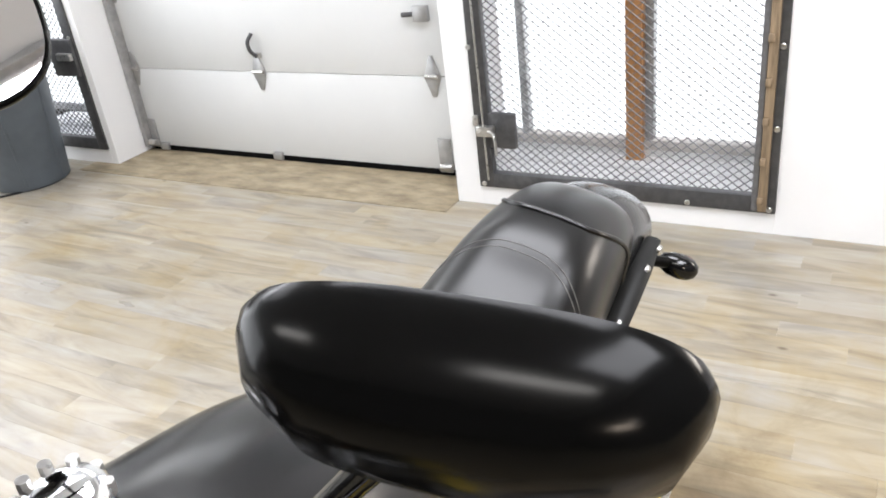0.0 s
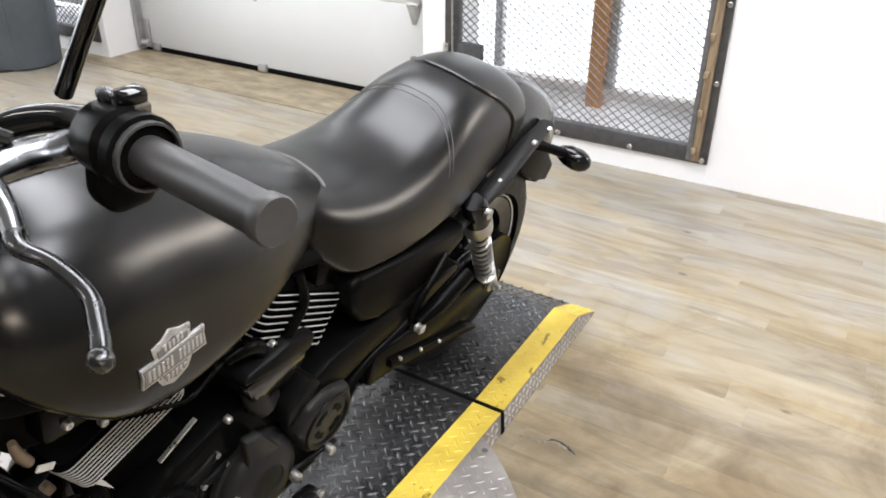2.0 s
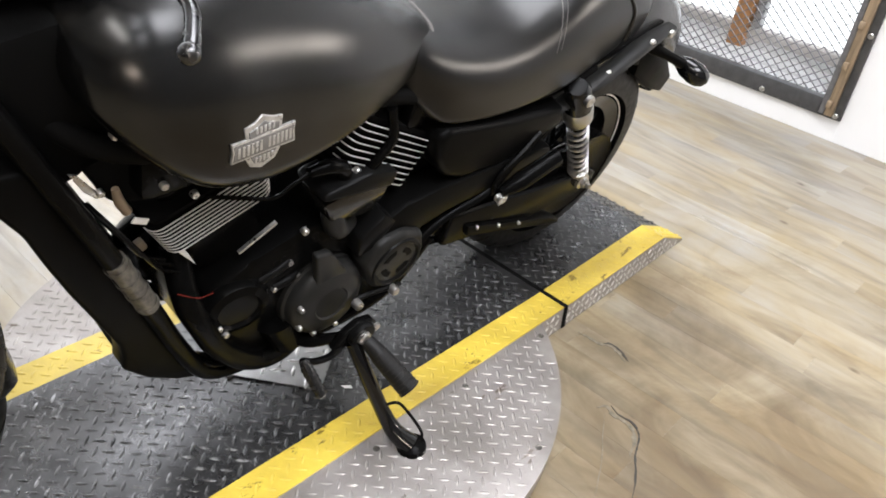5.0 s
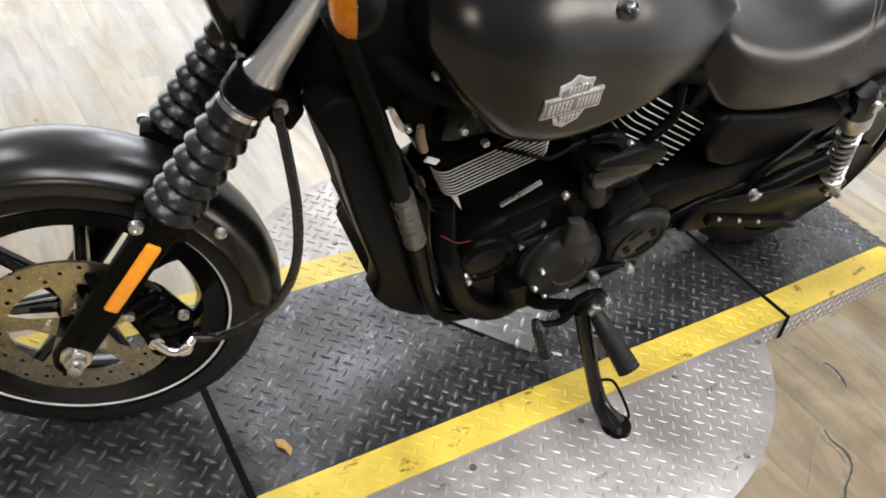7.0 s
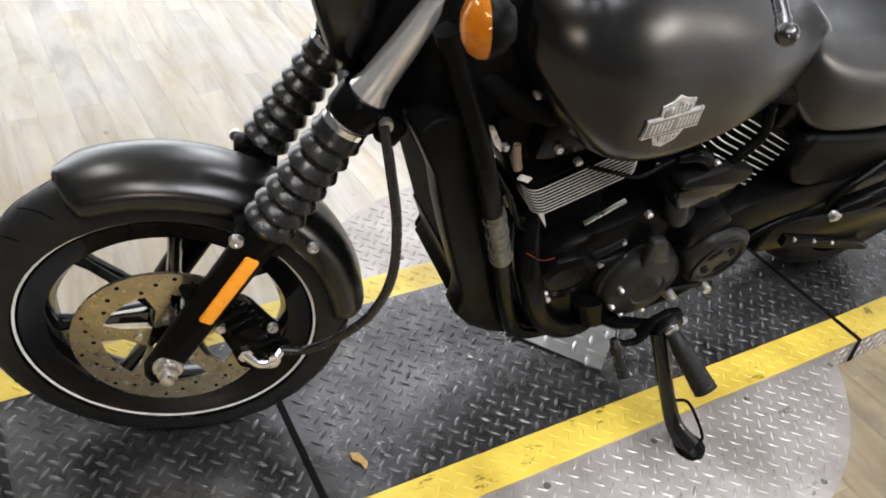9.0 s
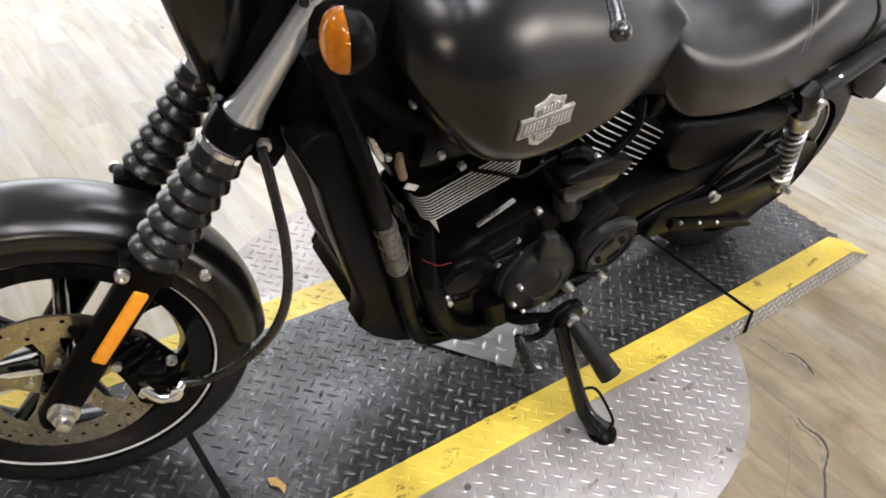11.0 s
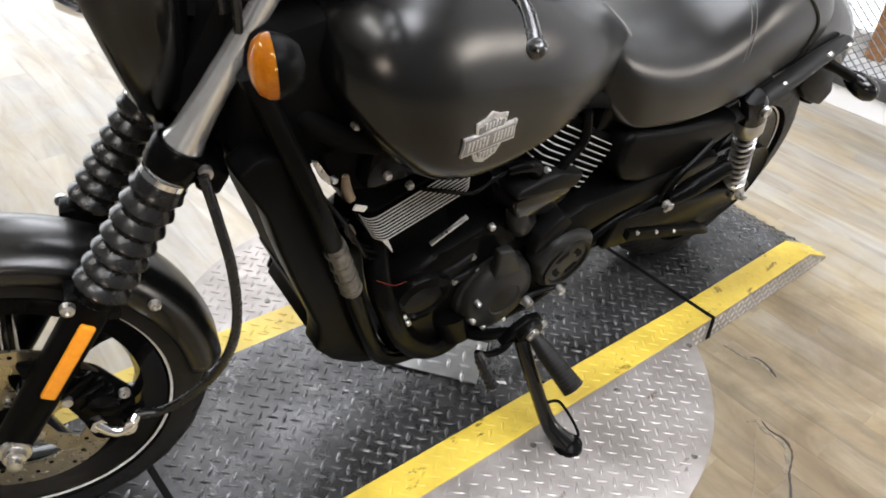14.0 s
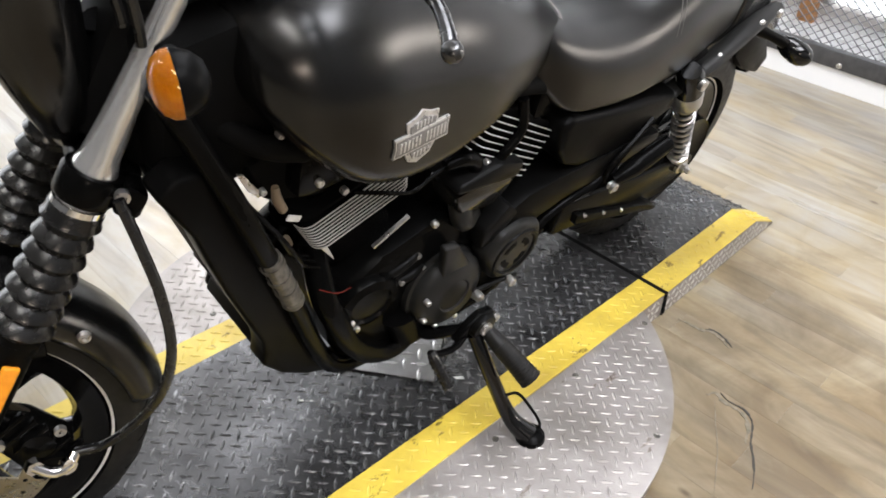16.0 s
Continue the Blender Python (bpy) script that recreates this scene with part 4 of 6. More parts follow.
for k in range(5):
    a = k * math.tau / 5 + 0.25
    d, t = Vector((math.cos(a), 0, math.sin(a))), Vector((-math.sin(a), 0, math.cos(a)))
    poly = [dc + d * 0.030 - t * 0.020, dc + d * 0.065 - t * 0.012, dc + d * 0.102 - t * 0.026, dc + d * 0.102 + t * 0.012, dc + d * 0.072 + t * 0.010, dc + d * 0.030 + t * 0.020]
    bm = bmesh.new()
    f = bm.faces.new([bm.verts.new(p) for p in poly])
    r = bmesh.ops.extrude_face_region(bm, geom=[f])
    bmesh.ops.translate(bm, vec=(0, 0.004, 0), verts=[g for g in r["geom"] if isinstance(g, bmesh.types.BMVert)])
    part("disc_arm", bm, M_BRONZE, rotor, matrix=STEER)
    part("disc_bolt", rod(dc + d * 0.045 + Vector((0, 0.003, 0)), dc + d * 0.045 + Vector((0, 0.010, 0)), 0.006, seg=8), M_STEEL, rotor, matrix=STEER)
for k in range(30):
    a = k * math.tau / 30
    rr = 0.108 + 0.011 * (k % 3)
    p = dc + Vector((math.cos(a) * rr, 0.0046, math.sin(a) * rr))
    part("disc_hole", rod(p, p + Vector((0, 0.0008, 0)), 0.0035, seg=8), M_DARK, rotor, smooth=0, matrix=STEER)

# fork legs: slider, rubber boot, clamp, bright upper tube
LEG = 0.098
for s in (1, -1):
    base = FA + Vector((0, s * LEG, 0))
    leg = part("fork_leg", turned([(0, -0.045), (0.018, -0.045), (0.025, -0.030), (0.026, 0.05), (0.027, 0.26), (0.030, 0.27), (0.030, 0.30), (0, 0.30)], base, UPF, 24), M_PLASTIC, bike, "black fork slider", matrix=STEER)
    prof = [(0.030, 0.280)]
    for k in range(7):
        h = 0.288 + k * 0.0262
        rr = 0.0385 - 0.0006 * k
        prof += [(0.028, h), (rr - 0.004, h + 0.006), (rr, h + 0.012), (rr - 0.003, h + 0.019)]
    prof += [(0.032, 0.474), (0.030, 0.478)]
    part("fork_boot", turned(prof, base, UPF, 28), M_RUBBER, leg, "ribbed black rubber fork boot", matrix=STEER)
    part("boot_clip", turned([(0.027, 0.476), (0.031, 0.476), (0.031, 0.484), (0.027, 0.484), (0.027, 0.476)], base, UPF, 24, caps=False), M_CHROME, leg, matrix=STEER)
    part("fork_tube", turned([(0, 0.47), (0.0260, 0.47), (0.0260, 0.528), (0.0215, 0.545), (0.0180, 0.60), (0.0145, 0.70), (0.0130, 0.86), (0, 0.86)], base, UPF, 24), M_TUBE if s > 0 else M_GLOSS, leg, "bright satin upper fork tube" if s > 0 else "", matrix=STEER)
clampc = FA + UPF * 0.508
part("lower_clamp", slab([(-0.062, -0.022), (0.012, -0.022), (0.012, 0.020), (-0.062, 0.020)], -0.085, 0.085, 0.010), M_ENGINE, bike, "black lower fork clamp", matrix=STEER @ Matrix.Translation(clampc) @ Matrix.Rotation(-RAKE, 4, "Y"))
part("upper_clamp", slab([(-0.060, -0.018), (0.038, -0.018), (0.038, 0.016), (-0.060, 0.016)], -0.13, 0.13, 0.01), M_ENGINE, bike, matrix=STEER @ Matrix.Translation(FA + UPF * 0.80) @ Matrix.Rotation(-RAKE, 4, "Y"))
part("steering_stem", rod(STEER @ (FA + UPF * 0.49 + Vector((-0.055, 0, 0))), STEER @ (FA + UPF * 0.81 + Vector((-0.055, 0, 0))), 0.034), M_ENGINE, bike)
for s in (1, -1):
    part("clamp_collar", turned([(0.026, -0.020), (0.032, -0.019), (0.0345, -0.014), (0.0345, 0.014), (0.032, 0.019), (0.026, 0.020), (0.026, -0.020)], clampc + Vector((0, s * LEG, 0)), UPF, 28, caps=False), M_ENGINE, bike, "black fork clamp collar", matrix=STEER)
    part("clamp_ear", slab([(-0.062, -0.020), (-0.030, -0.022), (-0.030, 0.018), (-0.062, 0.016)], min(s * 0.075, s * 0.125), max(s * 0.075, s * 0.125), 0.008), M_ENGINE, bike, matrix=STEER @ Matrix.Translation(clampc) @ Matrix.Rotation(-RAKE, 4, "Y"))
part("clamp_bolt", turned([(0, 0), (0.0085, 0), (0.0085, 0.010), (0.0045, 0.011), (0.004, 0.007), (0, 0.007)], clampc + Vector((-0.030, 0.124, -0.006)), (0, 1, 0), 16), M_STEEL, bike, matrix=STEER)

# reflector and axle on the left leg
def along(h, ahead=0.0, left=0.0):
    return FA + UPF * h + Vector((math.cos(RAKE), 0, math.sin(RAKE))) * ahead + Vector((0, left, 0))


part("reflector", slab([(-0.0105, 0.116), (0.0105, 0.116), (0.0105, 0.252), (-0.0105, 0.252)], LEG + 0.024, LEG + 0.033, 0.0042, seg=3), M_AMBER_REF, bike, "amber fork reflector", matrix=STEER @ Matrix.Translation(FA) @ Matrix.Rotation(-RAKE, 4, "Y"))
part("axle_nut", turned([(0, 0), (0.022, 0), (0.022, 0.006), (0.016, 0.007), (0.015, 0.018), (0.010, 0.019), (0.010, 0.03), (0.004, 0.032), (0, 0.032)], FA + Vector((0, LEG + 0.02, 0)), (0, 1, 0), 12), M_STEEL, bike, "zinc axle nut", matrix=STEER)
cal = part("brake_caliper", slab([(-0.165, 0.015), (-0.120, 0.075), (-0.075, 0.100), (-0.060, 0.060), (-0.085, 0.010), (-0.100, -0.040), (-0.150, -0.050)], 0.045, 0.098, 0.012), M_ENGINE, bike, "black brake caliper", matrix=STEER @ Matrix.Translation(FA))
for px, pz in ((-0.120, 0.045), (-0.130, -0.005)):
    part("piston_cap", turned([(0, 0), (0.024, 0), (0.022, 0.012), (0, 0.014)], FA + Vector((px, 0.096, pz)), (0, 1, 0), 20), M_ENGINE, cal, matrix=STEER)
for k in range(6):
    part("caliper_fin", box(-0.030, 0.030, 0.0, 0.012, -0.0035, 0.0035, 0.002, m=STEER @ Matrix.Translation(FA + Vector((-0.090 - 0.012 * k, 0.094, 0.090 - 0.016 * k))) @ Matrix.Rotation(radians(38), 4, "Y")), M_ENGINE, cal)
part("caliper_bracket", slab([(-0.110, 0.030), (-0.030, 0.090), (-0.020, 0.130), (-0.050, 0.130), (-0.110, 0.080)], 0.075, 0.090, 0.004), M_ENGINE, cal, matrix=STEER @ Matrix.Translation(FA))
for px, pz in ((-0.075, 0.062), (-0.150, 0.060), (-0.055, 0.105)):
    part("bolt", turned([(0, 0), (0.008, 0), (0.008, 0.008), (0.004, 0.009), (0, 0.006)], FA + Vector((px, 0.098, pz)), (0, 1, 0), 8), M_STEEL, cal, matrix=STEER)
hosefit = Vector((1.40, 0.085, 0.318))
part("banjo_fitting", tube([(1.455, 0.075, 0.325), (1.435, 0.092, 0.310), (1.415, 0.094, 0.311), hosefit], 0.0085, 10, 4), M_CHROME, bike, "bent bright brake line end")
for q in ((1.452, 0.078, 0.323), (1.415, 0.094, 0.311)):
    part("banjo_nut", turned([(0, -0.006), (0.012, -0.006), (0.012, 0.006), (0, 0.006)], q, (0, 1, 0.2), 6), M_CHROME, bike, smooth=20)
part("brake_hose", tube([hosefit, (1.362, 0.10, 0.326), (1.322, 0.13, 0.396), (1.297, 0.15, 0.473), (1.284, 0.15, 0.547), (1.284, 0.13, 0.625), (1.291, 0.10, 0.690), (1.299, 0.075, 0.742)], 0.0068, 10), M_RUBBER, bike, "black rubber brake hose")

# front fender: a shell over the tyre
def fender(name, centre, radius, half, a0, a1, steps, m, material, label, depth=0.045, drop=0.0):
    bm = bmesh.new()
    c = Vector(centre)
    loops = []
    for k in range(steps + 1):
        f = k / steps
        a = radians(a0 + (a1 - a0) * f)
        d = Vector((math.cos(a), 0, math.sin(a)))
        ends = min(1.0, 0.48 + 1.7 * math.sin(math.pi * min(1, max(0, f))) ** 0.62)
        hw = half * ends
        ring = []
        prof = [(-1, -depth), (-1.0, -depth * 0.55), (-0.90, -0.016), (-0.62, -0.004), (-0.25, 0.002), (0.25, 0.002), (0.62, -0.004), (0.90, -0.016), (1.0, -depth * 0.55), (1, -depth)]
        for u, v in prof:
            ring.append(c + d * (radius + drop * f + v) + Vector((0, u * hw, 0)))
        for u, v in prof[::-1]:
            ring.append(c + d * (radius + drop * f + v - 0.004) + Vector((0, u * (hw - 0.004), 0)))
        loops.append(ring)
    rings(bm, loops)
    return part(name, bm, material, bike, label, smooth=50, matrix=m)


ff = fender("front_fender", FA, 0.299, 0.064, 178, 63, 60, STEER, M_FENDER, "matte black front fender", 0.046)
for s in (-1, 1):
    part("fender_bolt", turned([(0, 0), (0.010, 0), (0.009, 0.008), (0.004, 0.010), (0, 0.006)], FA + UPF * 0.270 + Vector((0.030, s * 0.118, 0.012)), (0, s, 0), 12), M_STEEL, ff, matrix=STEER)
    part("fender_bracket", slab([(-0.03, -0.025), (0.035, -0.02), (0.035, 0.02), (-0.03, 0.025)], s * 0.075, s * 0.116, 0.004), M_ENGINE, ff, matrix=STEER @ Matrix.Translation(FA + UPF * 0.272))
part("fender_bolt", turned([(0, 0), (0.009, 0), (0.008, 0.007), (0.004, 0.009), (0, 0.006)], FA + UPF * 0.250 + Vector((-0.085, 0.066, -0.03)), (0, 1, 0), 12), M_STEEL, ff, matrix=STEER)

# tank
def loft(rows, seg=36, power=2.4, low=0.42, upper=None):
    """Rows of (x, top, bottom, half width): rounded sections with the widest line low on the flank."""
    loops = []
    for x, top, bot, hw in rows:
        zc = bot + (top - bot) * low
        ring = []
        for k in range(seg):
            a = k * math.tau / seg
            ca, sa = math.cos(a), math.sin(a)
            pw = upper if upper and sa > 0 else power
            yy = math.copysign(abs(ca) ** (2 / pw), ca) * hw
            h = (top - zc) if sa > 0 else (zc - bot)
            ring.append((x, yy, zc + math.copysign(abs(sa) ** (2 / pw), sa) * h))
        loops.append(ring)
    return loops


def smooth_rows(rows, steps=5):
    a = np.array(rows, float)
    out = []
    for k in range(len(a) - 1):
        p0, p1, p2, p3 = a[max(k - 1, 0)], a[k], a[k + 1], a[min(k + 2, len(a) - 1)]
        for j in range(steps):
            t = j / steps
            out.append(0.5 * (2 * p1 + (p2 - p0) * t + (2 * p0 - 5 * p1 + 4 * p2 - p3) * t * t + (3 * p1 - p0 - 3 * p2 + p3) * t ** 3))
    return [tuple(map(float, r)) for r in [*out, a[-1]]]


TANK = [(0.556, 0.790, 0.766, 0.050), (0.568, 0.808, 0.756, 0.075), (0.612, 0.838, 0.735, 0.096), (0.70, 0.884, 0.712, 0.132), (0.80, 0.924, 0.687, 0.162), (0.92, 0.956, 0.664, 0.175), (1.02, 0.970, 0.690, 0.182), (1.09, 0.960, 0.752, 0.164), (1.138, 0.928, 0.815, 0.118), (1.153, 0.902, 0.852, 0.06)]
bm = bmesh.new()
rings(bm, loft(smooth_rows(TANK), 60, 2.4, 0.22, 2.25))
tank = part("fuel_tank", bm, M_TANK, bike, "matte black teardrop fuel tank", smooth=60)
part("tank_seam", tube([(0.572, 0.070, 0.790), (0.566, 0.050, 0.800), (0.563, 0.0, 0.806), (0.566, -0.050, 0.800), (0.572, -0.070, 0.790)], 0.004, 8, 6), M_PIPING, tank, "grey rubber tank edge strip")
CAPX, CAPY, CAPZ = 1.003, -0.068, 0.968
cap = part("fuel_cap", turned([(0, -0.01), (0.037, -0.01), (0.037, 0.006), (0.032, 0.014), (0.020, 0.018), (0, 0.018)], (CAPX, CAPY, CAPZ - 0.004), (0.03, -0.22, 1), 32), M_CHROME, tank, "chrome fuel cap")
for k in range(10):
    a = k * math.tau / 10
    part("cap_notch", rod((CAPX + 0.033 * math.cos(a), CAPY + 0.036 * math.sin(a), CAPZ - 0.004), (CAPX + 0.033 * math.cos(a), CAPY - 0.002 + 0.036 * math.sin(a), CAPZ + 0.010), 0.006, seg=8), M_STEEL, cap)

# tank badge: a shield with a bar, drawn as plain shapes that follow the tank's flank
TANK_ROWS = sorted(smooth_rows(TANK))


def flank(x, z):
    top, bot, hw = (float(np.interp(x, [r[0] for r in TANK_ROWS], [r[k] for r in TANK_ROWS])) for k in (1, 2, 3))
    zc = bot + (top - bot) * 0.22
    h, pw = ((top - zc), 2.25) if z > zc else ((zc - bot), 2.4)
    return hw * max(0.0, 1 - min(1.0, abs(z - zc) / h) ** pw) ** (1 / pw)


def badge(poly, out, name, material, parent, label=""):
    bm = slab(poly, -0.004, 0.0012, 0.0005, seg=1)
    for v in bm.verts:
        x, z = 0.955 + v.co.x, 0.780 + v.co.z
        v.co = (x, flank(x, z) + 0.0008 + out + v.co.y, z)
    return part(name, bm, material, parent, label)


def outline(rows, grow=0.0):
    return [(x + math.copysign(grow, x), z + math.copysign(grow, z)) for x, z in rows]


SHIELD = [(0.0, 0.037), (-0.012, 0.030), (-0.028, 0.027), (-0.026, 0.010), (-0.027, -0.012), (-0.018, -0.028), (0.0, -0.036), (0.018, -0.028), (0.027, -0.012), (0.026, 0.010), (0.028, 0.027), (0.012, 0.030)]
BAR = [(-0.050, 0.014), (0.050, 0.014), (0.048, 0.003), (0.050, -0.014), (-0.050, -0.014), (-0.048, 0.003)]
bdg = badge(outline(SHIELD, 0.002), 0.0, "badge", M_BADGE, tank, "silver and grey shield-shaped tank badge")
badge([(x * 0.86, z * 0.84) for x, z in SHIELD], 0.0012, "badge_ground", M_BADGE_DARK, bdg)
badge(BAR, 0.0018, "badge_bar", M_BADGE, bdg)
badge([(x * 0.95, z * 0.80) for x, z in BAR], 0.0024, "badge_bar_ground", M_BADGE_DARK, bdg)
for k in range(13):
    x0 = -0.043 + k * 0.0067
    if k in (6,):
        continue
    badge([(x0, -0.0075), (x0 + 0.0042, -0.0075), (x0 + 0.0042, 0.0078), (x0, 0.0078)], 0.0030, "badge_mark", M_BADGE, bdg)
for k in range(5):
    x0 = -0.016 + k * 0.0066
    badge([(x0, 0.017), (x0 + 0.0042, 0.017), (x0 + 0.0042, 0.026), (x0, 0.026)], 0.0020, "badge_mark", M_BADGE, bdg)
    badge([(x0, -0.026), (x0 + 0.0042, -0.026), (x0 + 0.0042, -0.017), (x0, -0.017)], 0.0020, "badge_mark", M_BADGE, bdg)

# seat
SEAT = [(0.640, 0.800, 0.735, 0.085), (0.620, 0.815, 0.700, 0.112), (0.56, 0.800, 0.650, 0.136), (0.47, 0.785, 0.636, 0.146), (0.38, 0.788, 0.630, 0.146), (0.30, 0.812, 0.630, 0.142), (0.22, 0.848, 0.632, 0.136), (0.13, 0.862, 0.655, 0.126), (0.04, 0.849, 0.680, 0.116), (-0.03, 0.815, 0.690, 0.104), (-0.055, 0.787, 0.705, 0.085)]
bm = bmesh.new()
rings(bm, loft(smooth_rows(SEAT), 72, 7.0, 0.30, 2.7))
seat = part("seat", bm, M_SEAT, bike, "black vinyl seat with stitched seams", smooth=60)


def seat_at(x, a):
    """A point of the seat's skin at the station x; a in degrees from its left side over the top."""
    r = smooth_rows(SEAT)
    r.sort()
    xs = [q[0] for q in r]
    top, bot, hw = (float(np.interp(x, xs, [q[k] for q in r])) for k in (1, 2, 3))
    zc = bot + (top - bot) * 0.30
    ca, sa = math.cos(radians(a)), math.sin(radians(a))
    p = 2 / (2.7 if sa > 0 else 7.0)
    h = (top - zc) if sa > 0 else (zc - bot)
    return Vector((x, math.copysign(abs(ca) ** p, ca) * hw, zc + math.copysign(abs(sa) ** p, sa) * h))


part("seat_welt", tube([seat_at(0.165 - 0.12 * abs(math.cos(radians(a))) ** 3, a) for a in range(-5, 186, 10)], 0.0048, 8, 3), M_SEAT, seat, "raised welt across the seat")
for off in (0.0, 0.012):
    part("stitching", tube([seat_at(0.245 + off + 0.055 * abs(math.cos(radians(a))) ** 2, a) for a in range(20, 161, 8)], 0.0010, 6, 2), M_PIPING, seat)
part("seat_base", slab([(0.61, 0.70), (0.47, 0.638), (0.32, 0.614), (0.18, 0.640), (0.02, 0.690), (0.02, 0.72), (0.6, 0.73)], -0.118, 0.118, 0.01), M_DARK, seat)

# rear fender and its struts
RF = [(0.14, 0.70, 0.60, 0.105), (0.02, 0.785, 0.62, 0.112), (-0.08, 0.793, 0.63, 0.110), (-0.17, 0.763, 0.615, 0.103), (-0.25, 0.715, 0.585, 0.092), (-0.315, 0.640, 0.545, 0.074), (-0.335, 0.60, 0.54, 0.05)]
bm = bmesh.new()
rings(bm, loft(smooth_rows(RF), 40, 2.6, 0.2))
part("rear_fender", bm, M_REARF, bike, "matte black rear fender", smooth=60)
fender("inner_fender", RA, 0.325, 0.078, 150, 60, 24, Matrix.Identity(4), M_PLASTIC, "black inner fender", 0.03)
for s in (1, -1):
    st = part("fender_strut", tube([(0.225, s * 0.128, 0.585), (0.10, s * 0.134, 0.640), (-0.03, s * 0.128, 0.688), (-0.125, s * 0.120, 0.706)], [0.018, 0.023, 0.022, 0.015], 12, 6, flat=0.42), M_CHARCOAL, bike, "satin charcoal fender strut")
    for bx, bz in ((0.090, 0.645), (-0.034, 0.692), (-0.10, 0.702)):
        part("bolt", turned([(0, 0), (0.010, 0), (0.009, 0.006), (0.004, 0.008), (0, 0.006)], (bx, s * 0.138, bz), (0, s, 0), 12), M_STEEL, st)
    # rear signal on a short stalk
    sg = part("rear_signal", turned([(0.004, -0.052), (0.016, -0.046), (0.025, -0.026), (0.0275, 0.0), (0.024, 0.018), (0.015, 0.031), (0.003, 0.036)], (-0.268, s * 0.166, 0.578), (-0.25, s * 0.9, -0.18), 24), M_GLOSS, bike, "small black bullet turn signal")
    part("signal_lens", turned([(0.027, 0.0), (0.0265, 0.010), (0.016, 0.026), (0, 0.032)], (-0.270, s * 0.168, 0.576), (-1, s * 0.2, -0.1), 24), M_RED, sg)
    part("signal_stalk", tube([(-0.16, s * 0.075, 0.622), (-0.21, s * 0.112, 0.605), (-0.255, s * 0.142, 0.587)], [0.017, 0.012, 0.013], 10, 4), M_PLASTIC, sg)
part("plate_bracket", slab([(-0.14, 0.61), (-0.26, 0.59), (-0.36, 0.490), (-0.34, 0.447), (-0.25, 0.48), (-0.16, 0.54)], -0.07, 0.08, 0.008), M_PLASTIC, bike, "black plate and light bracket")
part("tail_light", turned([(0, 0), (0.045, 0), (0.044, 0.02), (0.03, 0.035), (0, 0.04)], (-0.31, 0, 0.60), (-1, 0, 0.1), 24), M_RED, bike)

# shock absorbers
for s in (1, -1):
    top, bot = Vector((0.185, s * 0.143, 0.628)), Vector((-0.042, s * 0.116, 0.297))
    ax = (bot - top).normalized()
    L = (bot - top).length
    sh = part("shock_absorber", turned([(0, 0.02), (0.010, 0.02), (0.010, L - 0.03), (0, L - 0.03)], top, ax, 16), M_ENGINE_GREY, bike, "chrome coil-over shock absorber")
    part("shock_cap", turned([(0, -0.022), (0.020, -0.022), (0.027, -0.012), (0.029, 0.045), (0.030, 0.05), (0, 0.05)], top, ax, 24), M_GLOSS, sh, "gloss black shock top")
    part("shock_collar", turned([(0.020, 0.05), (0.030, 0.052), (0.032, 0.06), (0.032, 0.094), (0.029, 0.100), (0.018, 0.104)], top, ax, 28), M_SPRING, sh, "silver collar")
    turns, n = 9, 9 * 14
    u, v, a = frame_of(ax)
    pts = [top + a * (0.108 + (L - 0.165) * k / n) + (u * math.cos(k * math.tau / 14) + v * math.sin(k * math.tau / 14)) * 0.0215 for k in range(n + 1)]
    part("coil_spring", tube(pts, 0.0040, 7, 1), M_SPRING, sh, "chrome coil spring")
    part("shock_foot", turned([(0.012, L - 0.058), (0.026, L - 0.055), (0.026, L - 0.045), (0.016, L - 0.04), (0.014, L), (0, L)], top, ax, 20), M_STEEL, sh)
    part("shock_eye", rod(bot + Vector((0, -s * 0.016, 0)), bot + Vector((0, s * 0.018, 0)), 0.021, seg=20), M_STEEL, sh)
    part("shock_nut", turned([(0, 0), (0.013, 0), (0.013, 0.010), (0.008, 0.012), (0.007, 0.022), (0, 0.022)], bot + Vector((0, s * 0.018, 0)), (0, s, 0), 6), M_STEEL, sh, smooth=20)
    part("shock_bolt", turned([(0, 0), (0.012, 0), (0.012, 0.010), (0.006, 0.012), (0, 0.008)], top + Vector((0, s * 0.026, 0)), (0, s, 0), 12), M_STEEL, sh)
    # swing arm
    part("swing_arm", slab([(0.43, 0.375), (0.30, 0.360), (0.12, 0.335), (-0.07, 0.322), (-0.105, 0.300), (-0.10, 0.268), (-0.05, 0.240), (0.15, 0.240), (0.43, 0.285)], min(s * 0.088, s * 0.126), max(s * 0.088, s * 0.126), 0.010, seg=3), M_ENGINE, bike, "black box-section swing arm")
part("rear_axle", rod(RA + Vector((0, -0.135, 0)), RA + Vector((0, 0.135, 0)), 0.013), M_STEEL, bike)
part("rear_pulley", turned([(0.05, 0.0), (0.112, 0.0), (0.118, -0.004), (0.118, 0.030), (0.112, 0.026), (0.05, 0.024), (0.05, 0)], RA + Vector((0, 0.078, 0)), (0, 1, 0), 48, caps=False), M_ENGINE, rear, "black belt pulley")
part("drive_belt", tube([RA + Vector((0.06, 0.092, 0.104)), (0.30, 0.094, 0.415), (0.56, 0.096, 0.435)], 0.012, 8, 4, flat=0.35), M_RUBBER, bike)
part("drive_belt", tube([RA + Vector((0.03, 0.092, -0.116)), (0.28, 0.094, 0.250), (0.56, 0.096, 0.310)], 0.012, 8, 4, flat=0.35), M_RUBBER, bike)
